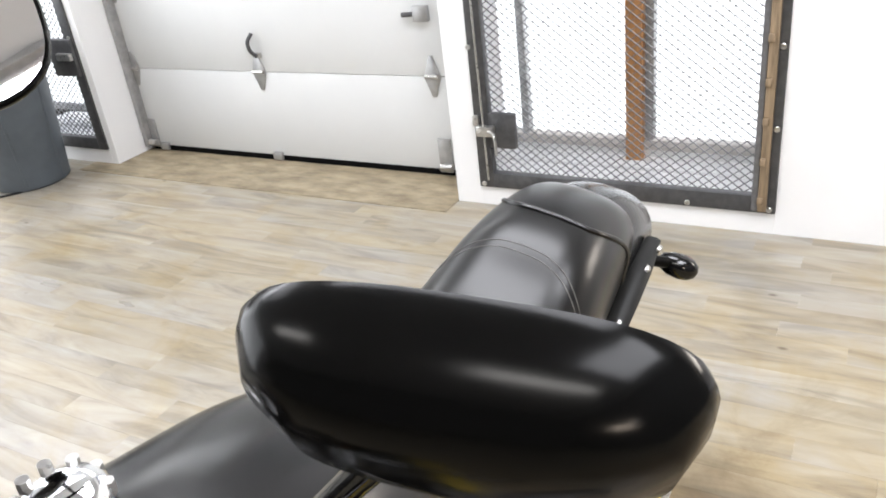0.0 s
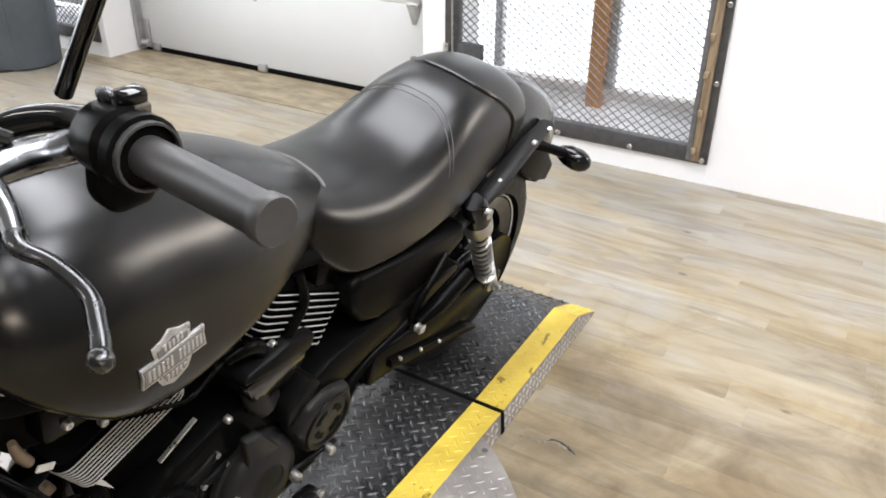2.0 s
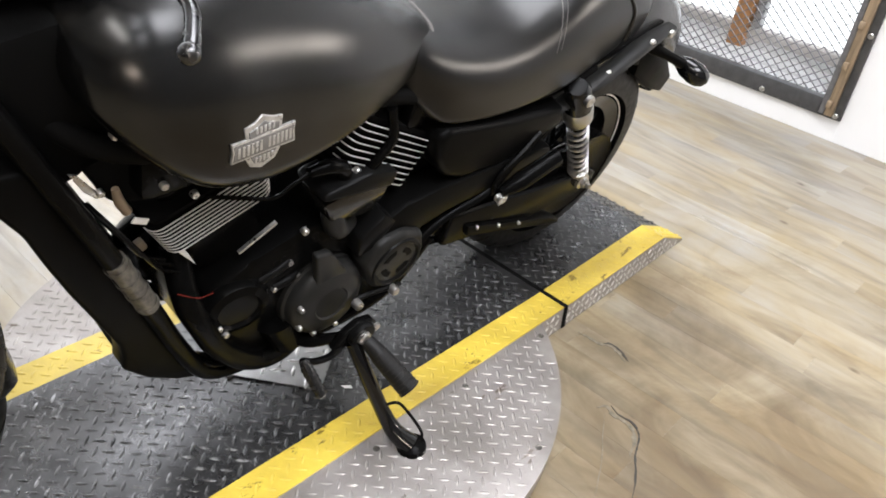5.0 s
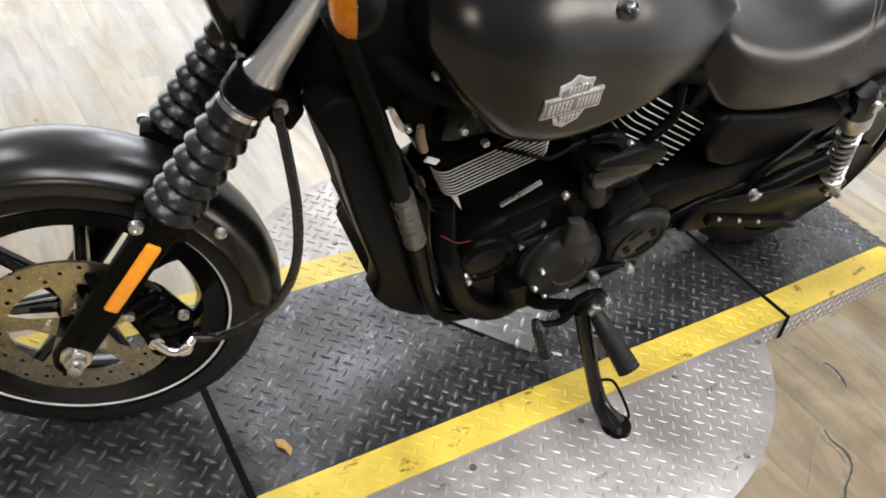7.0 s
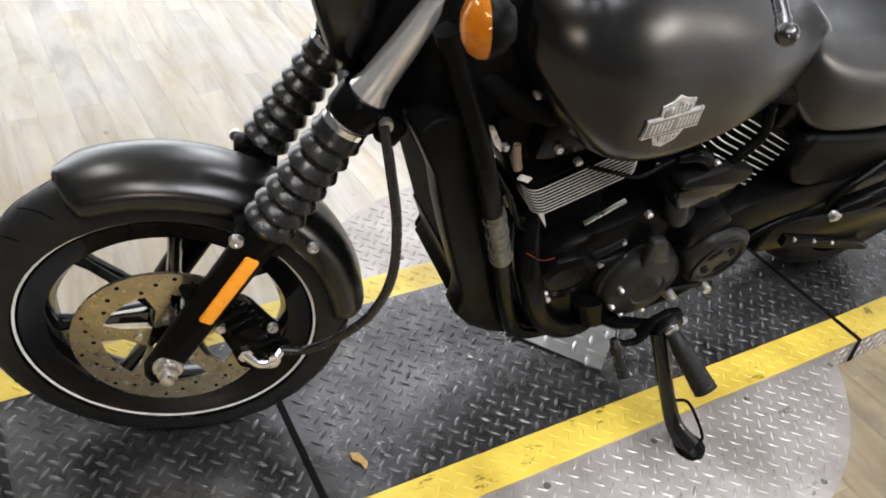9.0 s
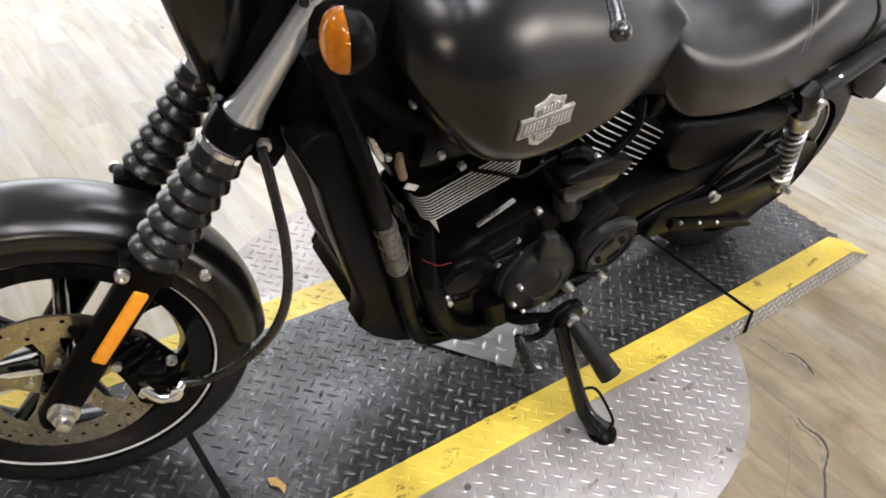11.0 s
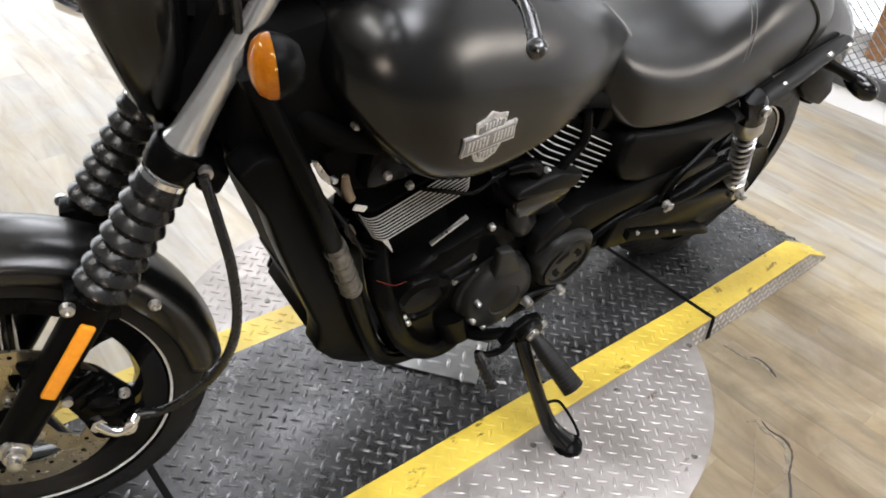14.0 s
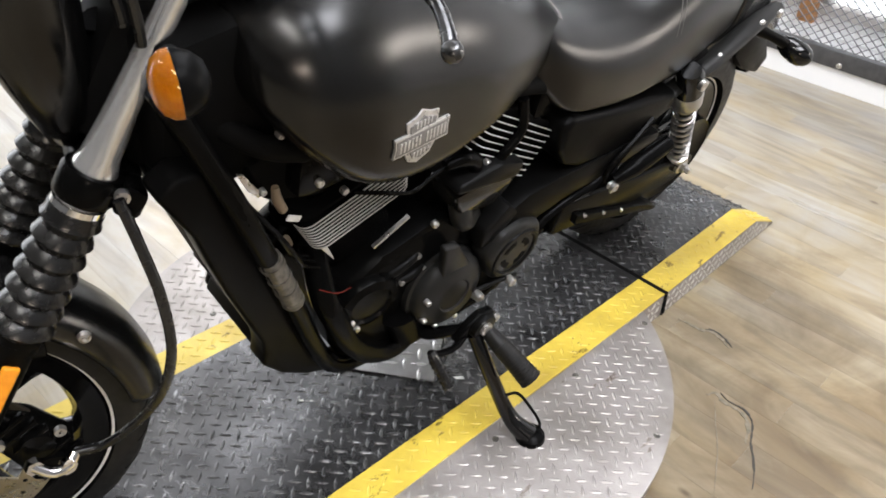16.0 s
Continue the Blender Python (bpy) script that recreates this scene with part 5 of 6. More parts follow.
part("belt_guard", slab([(0.690, 0.440), (0.655, 0.477), (0.600, 0.498), (0.520, 0.507), (0.390, 0.507), (0.280, 0.512), (0.200, 0.500), (0.200, 0.472), (0.290, 0.455), (0.350, 0.443), (0.480, 0.432), (0.540, 0.416), (0.620, 0.395)], 0.085, 0.148, 0.010), M_PLASTIC, bike, "black plastic belt guard")
part("lower_belt_guard", slab([(0.375, 0.332), (0.368, 0.300), (0.18, 0.236), (0.00, 0.174), (-0.012, 0.182), (0.045, 0.214), (0.20, 0.270)], 0.100, 0.137, 0.005), M_PLASTIC, bike, "black lower belt guard")

for k in range(3):
    bolt((0.344 - k * 0.081, 0.137, 0.318 - k * 0.0295), (0, 1, 0), 0.0045, 0.004, bike)
# left passenger peg, folded, on its bracket
bk = part("peg_bracket", tube([(0.545, 0.13, 0.350), (0.47, 0.135, 0.405), (0.370, 0.140, 0.437), (0.30, 0.138, 0.50), (0.22, 0.130, 0.56)], [0.016, 0.013, 0.014, 0.012, 0.012], 10, 5, flat=0.7), M_ENGINE, bike, "black passenger peg bracket")
part("peg_clevis", slab([(0.372, 0.448), (0.330, 0.446), (0.334, 0.416), (0.352, 0.412), (0.356, 0.430), (0.370, 0.432)], 0.166, 0.172, 0.0015), M_FIN, bk, "zinc peg mount")
part("passenger_peg", tube([(0.358, 0.168, 0.448), (0.310, 0.174, 0.470), (0.222, 0.178, 0.502)], [0.011, 0.0195, 0.0185], 14, 6), M_ENGINE, bk, "folded black rubber passenger peg")
part("peg_arm", tube([(0.362, 0.150, 0.432), (0.362, 0.152, 0.478), (0.318, 0.152, 0.520), (0.268, 0.146, 0.556)], 0.0065, 8, 5), M_ENGINE, bk)
bolt((0.361, 0.176, 0.438), (0, 1, 0), 0.010, 0.006, bk)

# side cover under the seat
COVER = [(0.567, 0.628), (0.556, 0.575), (0.522, 0.530), (0.470, 0.506), (0.36, 0.502), (0.28, 0.520), (0.190, 0.560), (0.208, 0.602), (0.38, 0.616), (0.545, 0.646)]
part("side_cover", slab(COVER, 0.06, 0.145, 0.018, seg=3), M_PLASTIC, bike, "matte black side cover")
part("side_cover", slab(COVER, -0.145, -0.06, 0.018, seg=3), M_PLASTIC, bike)
part("battery_box", box(0.22, 0.60, -0.075, 0.075, 0.40, 0.66, 0.02), M_DARK, bike)

# frame
for s in (1, -1):
    part("frame_rail", tube([(1.19, s * 0.03, 0.80), (1.10, s * 0.085, 0.745), (0.92, s * 0.095, 0.715), (0.70, s * 0.095, 0.72), (0.55, s * 0.10, 0.69), (0.30, s * 0.10, 0.62), (0.10, s * 0.105, 0.64)], 0.016, 12, 5), M_DARK, bike, "black steel frame rail")
    part("frame_downtube", tube([(1.245, s * 0.07, 0.87), (1.172, s * 0.108, 0.700), (1.118, s * 0.112, 0.570), (1.070, s * 0.112, 0.455), (1.020, s * 0.112, 0.325), (0.965, s * 0.108, 0.222), (0.88, s * 0.10, 0.178), (0.72, s * 0.10, 0.170), (0.56, s * 0.11, 0.21), (0.47, s * 0.11, 0.33)], 0.0160, 12, 5), M_ENGINE, bike, "black frame down tube")
part("neck_cover", slab([(1.245, 0.70), (1.235, 0.90), (1.13, 0.92), (1.075, 0.80), (1.09, 0.72), (1.15, 0.68)], -0.075, 0.062, 0.02), M_DARK, bike, "black neck cover over the wiring")
part("electrical_caddy", slab([(1.14, 0.72), (1.105, 0.645), (1.045, 0.625), (0.985, 0.65), (0.965, 0.73), (1.06, 0.75)], -0.02, 0.075, 0.015), M_DARK, bike, "black electrical caddy")
part("horn_bracket", slab([(1.162, 0.733), (1.152, 0.728), (1.134, 0.700), (1.122, 0.686), (1.130, 0.682), (1.146, 0.700)], 0.086, 0.091, 0.001), M_STEEL, bike, "bent bright steel bracket beside the neck")
bolt((1.126, 0.092, 0.692), (0, 1, 0), 0.005, 0.005, bike)
part("plug_cap", tube([(1.106, 0.09, 0.690), (1.102, 0.092, 0.668), (1.092, 0.092, 0.646)], [0.005, 0.0075, 0.007], 12, 4), M_TAN, bike, "tan plug cap")
part("head_bracket", slab([(1.028, 0.556), (1.012, 0.524), (0.984, 0.486), (0.996, 0.512), (1.014, 0.546)], 0.086, 0.090, 0.001), M_FIN, bike, "bright angled metal bracket beside the front cylinder")
part("connector", box(-0.007, 0.007, -0.006, 0.006, -0.010, 0.010, 0.003, m=Matrix.Translation((1.064, 0.070, 0.550)) @ Matrix.Rotation(0.4, 4, "Y")), M_TAN, bike, "tan plastic wiring connector")
part("cable_tag", box(-0.012, 0.012, 0.0, 0.003, -0.005, 0.005, 0.001, m=Matrix.Translation((1.077, 0.096, 0.627)) @ Matrix.Rotation(-0.5, 4, "Y")), M_STRIPE, bike, "small white cable tag")
for dx, dz in ((0.0, 0.0), (-0.012, -0.022), (0.014, 0.018)):
    part("wiring", tube([(1.135 + dx, 0.07, 0.66 + dz), (1.095 + dx, 0.104, 0.60 + dz), (1.06 + dx, 0.098, 0.54 + dz), (1.02 + dx, 0.085, 0.50 + dz)], 0.0032, 7, 5), M_ENGINE, bike, "black wiring")
part("steering_head", rod((1.225, 0, 0.72), (1.155, 0, 0.87), 0.036), M_ENGINE, bike)

# engine: crankcase, covers, two finned cylinders in a V
case = part("crankcase", slab([(0.98, 0.33), (0.97, 0.42), (0.90, 0.47), (0.80, 0.50), (0.66, 0.49), (0.50, 0.46), (0.46, 0.36), (0.50, 0.24), (0.62, 0.165), (0.85, 0.16), (0.95, 0.22)], -0.115, 0.115, 0.02), M_ENGINE, bike, "black engine crankcase")


def cylinder(name, base, lean, n, half_x, half_y, pitch, grow, label):
    """A finned cylinder: dark core with separate bright-edged fins, and its head cover."""
    a = Vector((math.sin(lean), 0, math.cos(lean)))
    m = Matrix.Translation(base) @ Matrix.Rotation(lean, 4, "Y")
    core = part(name, box(-0.062, 0.062, -0.075, 0.075, 0.0, 0.25, 0.018, m=m), M_ENGINE, bike, label)
    for k in range(n):
        z = 0.125 + k * pitch
        w = half_x + grow * k
        fin = bmesh.new()
        poly = []
        for cx, cy, a0 in ((w - 0.02, half_y - 0.02, 0), (-w + 0.02, half_y - 0.02, 90), (-w + 0.02, -half_y + 0.02, 180), (w - 0.02, -half_y + 0.02, 270)):
            for q in range(7):
                t = radians(a0 + 15 * q)
                poly.append((cx + 0.02 * math.cos(t), cy + 0.02 * math.sin(t), z))
        loops = [poly, [(x, y, zz + 0.0034) for x, y, zz in poly]]
        rings(fin, loops)
        part("cooling_fin", fin, M_ENGINE, core, matrix=m, smooth=30)
        edge = [(x, y + 0.0006, zz + 0.0017) for x, y, zz in poly if y > half_y - 0.0201]
        edge.sort(reverse=True)
        part("fin_edge", tube(edge, 0.0011, 6, 1), M_FIN, core, "bright machined fin edge", matrix=m)
        ring2 = bmesh.new()
        loops = [[(x * 0.93, y * 0.93, zz + 0.0034) for x, y, zz in poly], [(x * 0.93, y * 0.93, zz + pitch + 0.001) for x, y, zz in poly]]
        rings(ring2, loops)
        part("fin_gap", ring2, M_DARK, core, matrix=m, smooth=30)
    part("head_cover", box(-0.070, 0.070, -0.085, 0.085, 0.125 + n * pitch, 0.125 + n * pitch + 0.045, 0.02, m=m), M_ENGINE, core, "black cylinder head cover")
    return core


cylinder("front_cylinder", (0.907, 0, 0.455), radians(20.4), 9, 0.088, 0.105, 0.0080, 0.0013, "front engine cylinder, black with bright fins")
cylinder("rear_cylinder", (0.7396, 0, 0.4511), radians(-28.7), 9, 0.103, 0.115, 0.0120, 0.0, "rear engine cylinder, black with bright fins")

cov = part("clutch_cover", turned([(0, 0), (0.084, 0), (0.084, 0.016), (0.080, 0.020), (0.079, 0.032), (0.073, 0.042), (0.060, 0.049), (0.036, 0.052), (0.033, 0.049), (0, 0.050)], (0.752, 0.112, 0.328), (0.0, 1, 0.10), 40), M_CHARCOAL, case, "charcoal grey engine side cover")
part("cover_wedge", slab([(0.800, 0.466), (0.768, 0.462), (0.720, 0.394), (0.722, 0.360), (0.785, 0.360), (0.788, 0.405)], 0.134, 0.153, 0.006, seg=3), M_CHARCOAL, case)
for k in range(5):
    a = radians(-150 + k * 42)
    bolt((0.752 + 0.070 * math.cos(a), 0.158, 0.330 + 0.070 * math.sin(a)), (0, 1, 0), 0.0055, 0.008, cov)
pul = part("pulley_cover", slab([(0.690, 0.392), (0.665, 0.440), (0.605, 0.448), (0.555, 0.425), (0.540, 0.375), (0.560, 0.325), (0.605, 0.300), (0.655, 0.318)], 0.112, 0.166, 0.014, seg=3), M_CHARCOAL, case, "charcoal grey pulley cover with slots")
part("pulley_ring", turned([(0.046, 0), (0.050, 0.004), (0.056, 0.004), (0.058, 0), (0.046, 0)], (0.612, 0.166, 0.374), (0, 1, 0), 40, caps=False), M_ENGINE_GREY, pul)
for a0 in (20, 110, 200, 290):
    arc = [(0.612 + r * math.cos(radians(a)), 0.374 + r * math.sin(radians(a))) for r, run in ((0.036, range(a0, a0 + 57, 8)), (0.024, range(a0 + 56, a0 - 1, -8))) for a in run]
    part("slot", slab(arc, 0.1640, 0.1672, 0), M_DARK, pul)
part("cover_arm", slab([(0.70, 0.455), (0.655, 0.50), (0.62, 0.47), (0.66, 0.42), (0.70, 0.41)], 0.10, 0.150, 0.008), M_ENGINE_GREY, case)
ign = part("stator_cover", turned([(0, 0), (0.058, 0), (0.060, 0.015), (0.054, 0.028), (0.040, 0.033), (0.036, 0.028), (0, 0.030)], (0.920, 0.098, 0.378), (0.12, 1, 0.0), 36), M_ENGINE, case, "round black stator cover")
part("starter", rod((0.83, 0.105, 0.295), (0.80, 0.115, 0.225), 0.045, 0.040), M_ENGINE, case)
for x0, z0, x1, z1 in ((0.884, 0.414, 0.825, 0.435), (0.850, 0.382, 0.803, 0.393)):
    hp = part("coolant_pipe", tube([(x0, 0.112, z0), ((x0 + x1) / 2, 0.116, (z0 + z1) / 2 + 0.002), (x1, 0.112, z1)], 0.009, 10, 4), M_ENGINE_GREY, case)
    for px, pz in ((x0, z0), (x1, z1)):
        bolt((px, 0.118, pz), (0, 1, 0), 0.0055, 0.004, hp)
part("bright_strip", box(-0.038, 0.038, 0.094, 0.101, -0.0026, 0.0026, 0.001, m=Matrix.Translation((0.883, 0, 0.505)) @ Matrix.Rotation(radians(30), 4, "Y")), M_STEEL, case, "thin bright metal edge")
part("intake_cover", slab([(0.788, 0.562), (0.768, 0.514), (0.690, 0.500), (0.655, 0.528), (0.648, 0.562), (0.72, 0.576)], 0.060, 0.135, 0.009), M_BRASS, bike, "semi-gloss black intake casting")
part("intake_lid", slab([(0.797, 0.574), (0.648, 0.556), (0.640, 0.586), (0.70, 0.604), (0.79, 0.590)], 0.058, 0.140, 0.008), M_ENGINE_GREY, bike)
for px, pz in ((0.752, 0.486), (0.665, 0.455), (0.806, 0.502), (0.72, 0.60)):
    bolt((px, 0.118, pz), (0, 1, 0), 0.0065, 0.006, bike)
part("water_elbow", tube([(0.742, 0.09, 0.540), (0.752, 0.118, 0.512), (0.738, 0.122, 0.482), (0.700, 0.105, 0.470)], [0.016, 0.020, 0.020, 0.017], 14, 5), M_CHARCOAL, case, "dull grey cast elbow")
part("ignition_lead", tube([(0.985, 0.105, 0.640), (0.934, 0.117, 0.626), (0.880, 0.119, 0.606), (0.845, 0.117, 0.617), (0.812, 0.115, 0.627)], 0.0034, 8, 6), M_ENGINE, bike, "black ignition lead")
part("lead_boot", tube([(0.816, 0.115, 0.628), (0.780, 0.117, 0.630), (0.750, 0.117, 0.614), (0.738, 0.114, 0.570)], [0.009, 0.013, 0.014, 0.012], 12, 5), M_ENGINE, bike, "black rubber plug cap elbow")
part("vent_hose", tube([(0.694, 0.112, 0.565), (0.690, 0.122, 0.605), (0.660, 0.122, 0.650), (0.668, 0.112, 0.705)], 0.009, 10, 6), M_ENGINE, bike, "black breather hose")
part("frame_joint", slab([(1.06, 0.79), (1.00, 0.735), (0.975, 0.70), (1.03, 0.69), (1.10, 0.74)], 0.060, 0.088, 0.006), M_ENGINE, bike, "black cast frame joint")
for bx, bz in ((1.105, 0.775), (1.072, 0.752)):
    bolt((bx, 0.090, bz), (0, 1, 0), 0.0055, 0.006, bike)
part("pinch_wire", tube([(1.030, 0.116, 0.470), (1.000, 0.124, 0.452), (0.972, 0.122, 0.446)], 0.0010, 6, 4), M_RED, bike, "thin red wire")
for bx, bz in ((0.958, 0.352), (0.944, 0.328)):
    bolt((bx, 0.126, bz), (0, 1, 0), 0.0055, 0.005, case)
part("drain_hose", tube([(0.985, 0.105, 0.272), (0.962, 0.118, 0.248), (0.930, 0.116, 0.228)], 0.005, 8, 4), M_ENGINE, bike)
part("cable_end", turned([(0, 0), (0.006, 0), (0.0045, 0.010), (0, 0.011)], (0.992, 0.110, 0.283), (0.3, 1, 0.3), 10), M_STRIPE, bike, "white cable end")
part("coil_cover", box(0.56, 0.62, 0.06, 0.112, 0.64, 0.72, 0.012), M_ENGINE, bike)
part("ignition_coil", box(0.98, 1.08, 0.03, 0.105, 0.66, 0.76, 0.015), M_ENGINE, bike)
for px, py, pz in ((1.050, 0.108, 0.688), (1.005, 0.108, 0.655), (1.035, 0.108, 0.745)):
    bolt((px, py, pz), (0, 1, 0), 0.006, 0.005, bike)

# radiator with its deep shroud
EDGE = [(1.268, 0.745), (1.222, 0.660), (1.201, 0.597), (1.174, 0.525), (1.111, 0.374), (1.106, 0.342), (1.108, 0.313), (1.068, 0.261), (1.015, 0.218), (0.961, 0.190), (0.900, 0.170)]
BACK = [(0.930, 0.195), (0.985, 0.240), (1.024, 0.330), (1.070, 0.455), (1.118, 0.565), (1.174, 0.700), (1.200, 0.760), (1.240, 0.765)]
FAR_EDGE = [(1.230, 0.700), (1.177, 0.568), (1.133, 0.469), (1.104, 0.388), (1.093, 0.344), (1.099, 0.318), (1.060, 0.300), (1.000, 0.330), (1.050, 0.455), (1.100, 0.565), (1.160, 0.700)]
rad = part("radiator_shroud", slab(EDGE + BACK, 0.055, 0.100, 0.010, seg=3), M_PLASTIC, bike, "black plastic radiator shroud")
part("shroud_side", slab(FAR_EDGE, -0.100, -0.085, 0.006, seg=3), M_PLASTIC, rad)
part("shroud_lip", slab([(1.104, 0.318), (1.094, 0.345), (1.112, 0.385), (1.128, 0.420), (1.100, 0.420), (1.070, 0.330)], -0.087, 0.057, 0.006, seg=3), M_PLASTIC, rad, "smooth lower lip of the shroud")
part("radiator_core", slab([(1.122, 0.420), (1.200, 0.620), (1.245, 0.740), (1.200, 0.740), (1.160, 0.620), (1.080, 0.420)], -0.086, 0.056, 0.003), M_DARK, rad, "black finned radiator core")
for k in range(40):
    q = Vector((1.124, 0, 0.428)).lerp(Vector((1.244, 0, 0.734)), k / 39)
    part("radiator_slat", box(q.x - 0.004, q.x + 0.0035, -0.084, 0.055, q.z - 0.0011, q.z + 0.0011), M_ENGINE, rad)
part("hose_clamp", tube([(1.124, 0.113, 0.589), (1.074, 0.113, 0.468)], 0.0170, 14, 4), M_GREYJ, bike, "ribbed grey pipe joint")
for k in range(4):
    a = Vector((1.124, 0.113, 0.589)).lerp(Vector((1.074, 0.113, 0.468)), 0.08 + k * 0.27)
    part("clamp_ring", rod(a, a + Vector((-0.004, 0, -0.009)), 0.0182, seg=16), M_GREYJ, bike)

# exhaust
part("exhaust_header", tube([(1.00, 0.05, 0.50), (1.005, 0.095, 0.43), (0.984, 0.115, 0.365), (0.946, 0.120, 0.285), (0.880, 0.117, 0.208), (0.806, 0.110, 0.180), (0.70, 0.06, 0.155)], 0.0225, 14, 6), M_ENGINE, bike, "black exhaust header pipe")
part("exhaust_header", tube([(0.98, -0.05, 0.47), (1.00, -0.10, 0.36), (0.93, -0.13, 0.25), (0.70, -0.14, 0.20), (0.30, -0.17, 0.22), (-0.25, -0.19, 0.26)], 0.030, 14, 6), M_ENGINE, bike, "black exhaust on the far side")
part("belly_pan", slab([(0.90, 0.195), (0.86, 0.155), (0.66, 0.155), (0.60, 0.19)], -0.10, 0.085, 0.015), M_ENGINE, bike)

# side stand, rider peg, gear lever
br = part("stand_bracket", slab([(0.775, 0.262), (0.752, 0.296), (0.722, 0.312), (0.688, 0.304), (0.672, 0.282), (0.688, 0.262), (0.722, 0.254)], 0.196, 0.214, 0.005, seg=3), M_ENGINE, bike, "black stand and peg bracket")
part("bracket_arm", tube([(0.800, 0.10, 0.225), (0.785, 0.160, 0.245), (0.745, 0.200, 0.275)], [0.020, 0.018, 0.013], 12, 5, flat=0.6), M_ENGINE, br)
part("bracket_lug", turned([(0, 0), (0.027, 0), (0.029, 0.006), (0.026, 0.014), (0, 0.015)], (0.716, 0.212, 0.284), (0, 1, 0), 24), M_ENGINE_GREY, br)
part("bolt", turned([(0, 0), (0.0135, 0), (0.0135, 0.006), (0.010, 0.009), (0, 0.009)], (0.717, 0.226, 0.284), (0, 1, 0), 16), M_STEEL, br, "round bright bolt head")
part("bolt", turned([(0, 0), (0.009, 0), (0.009, 0.007), (0.004, 0.009), (0, 0.007)], (0.680, 0.214, 0.281), (0, 1, 0), 10), M_STEEL, br)
part("bracket_clip", slab([(0.700, 0.252), (0.724, 0.262), (0.706, 0.272), (0.694, 0.264)], 0.222, 0.228, 0.001), M_STEEL, br, "bent bright clip under the bolt")
foot = Vector((0.676, 0.380, 0.088))
std = part("side_stand", tube([(0.728, 0.215, 0.262), (0.722, 0.250, 0.222), (0.706, 0.302, 0.152), (0.697, 0.330, 0.118), (0.690, 0.352, 0.102), foot], [0.015, 0.0145, 0.0145, 0.016, 0.018, 0.022], 14, 6), M_GLOSS, bike, "gloss black side stand, down")
part("stand_foot", turned([(0, -0.006), (0.026, -0.006), (0.030, 0.0), (0.028, 0.012), (0.015, 0.018), (0, 0.018)], foot + Vector((-0.004, 0.004, -0.010)), (0, -0.21, 0.98), 20), M_ENGINE, std)
part("stand_tang", tube([(0.700, 0.308, 0.150), (0.676, 0.320, 0.156), (0.662, 0.345, 0.138), (0.645, 0.378, 0.098), (0.662, 0.382, 0.090)], 0.0032, 8, 6), M_ENGINE, std, "thin black wire tang")
PEG_IN, PEG_OUT = Vector((0.704, 0.248, 0.264)), Vector((0.677, 0.332, 0.220))
pg = part("rider_peg", tube([(0.712, 0.222, 0.278), PEG_IN, PEG_IN.lerp(PEG_OUT, 0.25), PEG_OUT], [0.012, 0.0165, 0.0185, 0.0208], 18, 4), M_TYRE, bike, "black ribbed rubber rider foot peg")
for k in range(11):
    a = PEG_IN.lerp(PEG_OUT, 0.12 + k * 0.086)
    part("peg_rib", rod(a, a + (PEG_OUT - PEG_IN).normalized() * 0.0042, 0.0184 + 0.0004 * k, seg=18), M_TYRE, pg)
TOE_IN, TOE_OUT = Vector((0.848, 0.232, 0.290)), Vector((0.838, 0.272, 0.250))
gl = part("gear_lever", tube([(0.740, 0.205, 0.262), (0.778, 0.218, 0.262), (0.820, 0.224, 0.280), (0.850, 0.222, 0.298)], [0.008, 0.0075, 0.007, 0.0085], 10, 5, flat=0.8), M_ENGINE, bike, "black gear lever")
toe = part("lever_toe", tube([TOE_IN + (TOE_IN - TOE_OUT) * 0.3, TOE_IN, TOE_OUT], [0.007, 0.0105, 0.0105], 14, 4), M_RUBBER, gl, "ribbed black rubber toe piece")
for k in range(6):
    a = TOE_IN.lerp(TOE_OUT, k * 0.18)
    part("toe_rib", rod(a, a + (TOE_OUT - TOE_IN).normalized() * 0.003, 0.0118, seg=14), M_RUBBER, toe)
part("toe_cap", turned([(0, 0), (0.0075, 0), (0.006, 0.003), (0, 0.004)], TOE_OUT, TOE_OUT - TOE_IN, 14), M_STEEL, toe)
part("shift_rod", tube([(0.70, 0.165, 0.315), (0.66, 0.170, 0.318), (0.585, 0.168, 0.300)], 0.005, 8, 4), M_ENGINE_GREY, bike, "dark shift linkage")
for px, pz in ((0.70, 0.315), (0.610, 0.306)):
    part("linkage_joint", turned([(0, -0.006), (0.009, -0.006), (0.010, 0.0), (0.009, 0.010), (0.004, 0.013), (0, 0.013)], (px, 0.175, pz), (0, 1, 0), 10), M_STEEL, bike)

# headlight with its small fairing
bm = bmesh.new()
loops = []
for f, hw, hz, x, z in ((0, 0.070, 0.085, 1.290, 0.945), (0.2, 0.105, 0.120, 1.315, 0.950), (0.5, 0.118, 0.140, 1.355, 0.958), (0.8, 0.116, 0.142, 1.390, 0.965), (1.0, 0.103, 0.130, 1.412, 0.968)):
    loops.append([(x + 0.05 * math.sin(k * math.tau / 40) * f * -0.4 + (0.0 if k <= 20 else 0.085 * math.sin(k * math.tau / 40) * f), hw * math.copysign(abs(math.cos(k * math.tau / 40)) ** 0.8, math.cos(k * math.tau / 40)), z + hz * math.sin(k * math.tau / 40) * (1.0 if k <= 20 else 1.5)) for k in range(40)])
rings(bm, loops)
fairing = part("headlight_fairing", bm, M_FAIRING, bike, "gloss black headlight fairing", smooth=60, matrix=STEER)
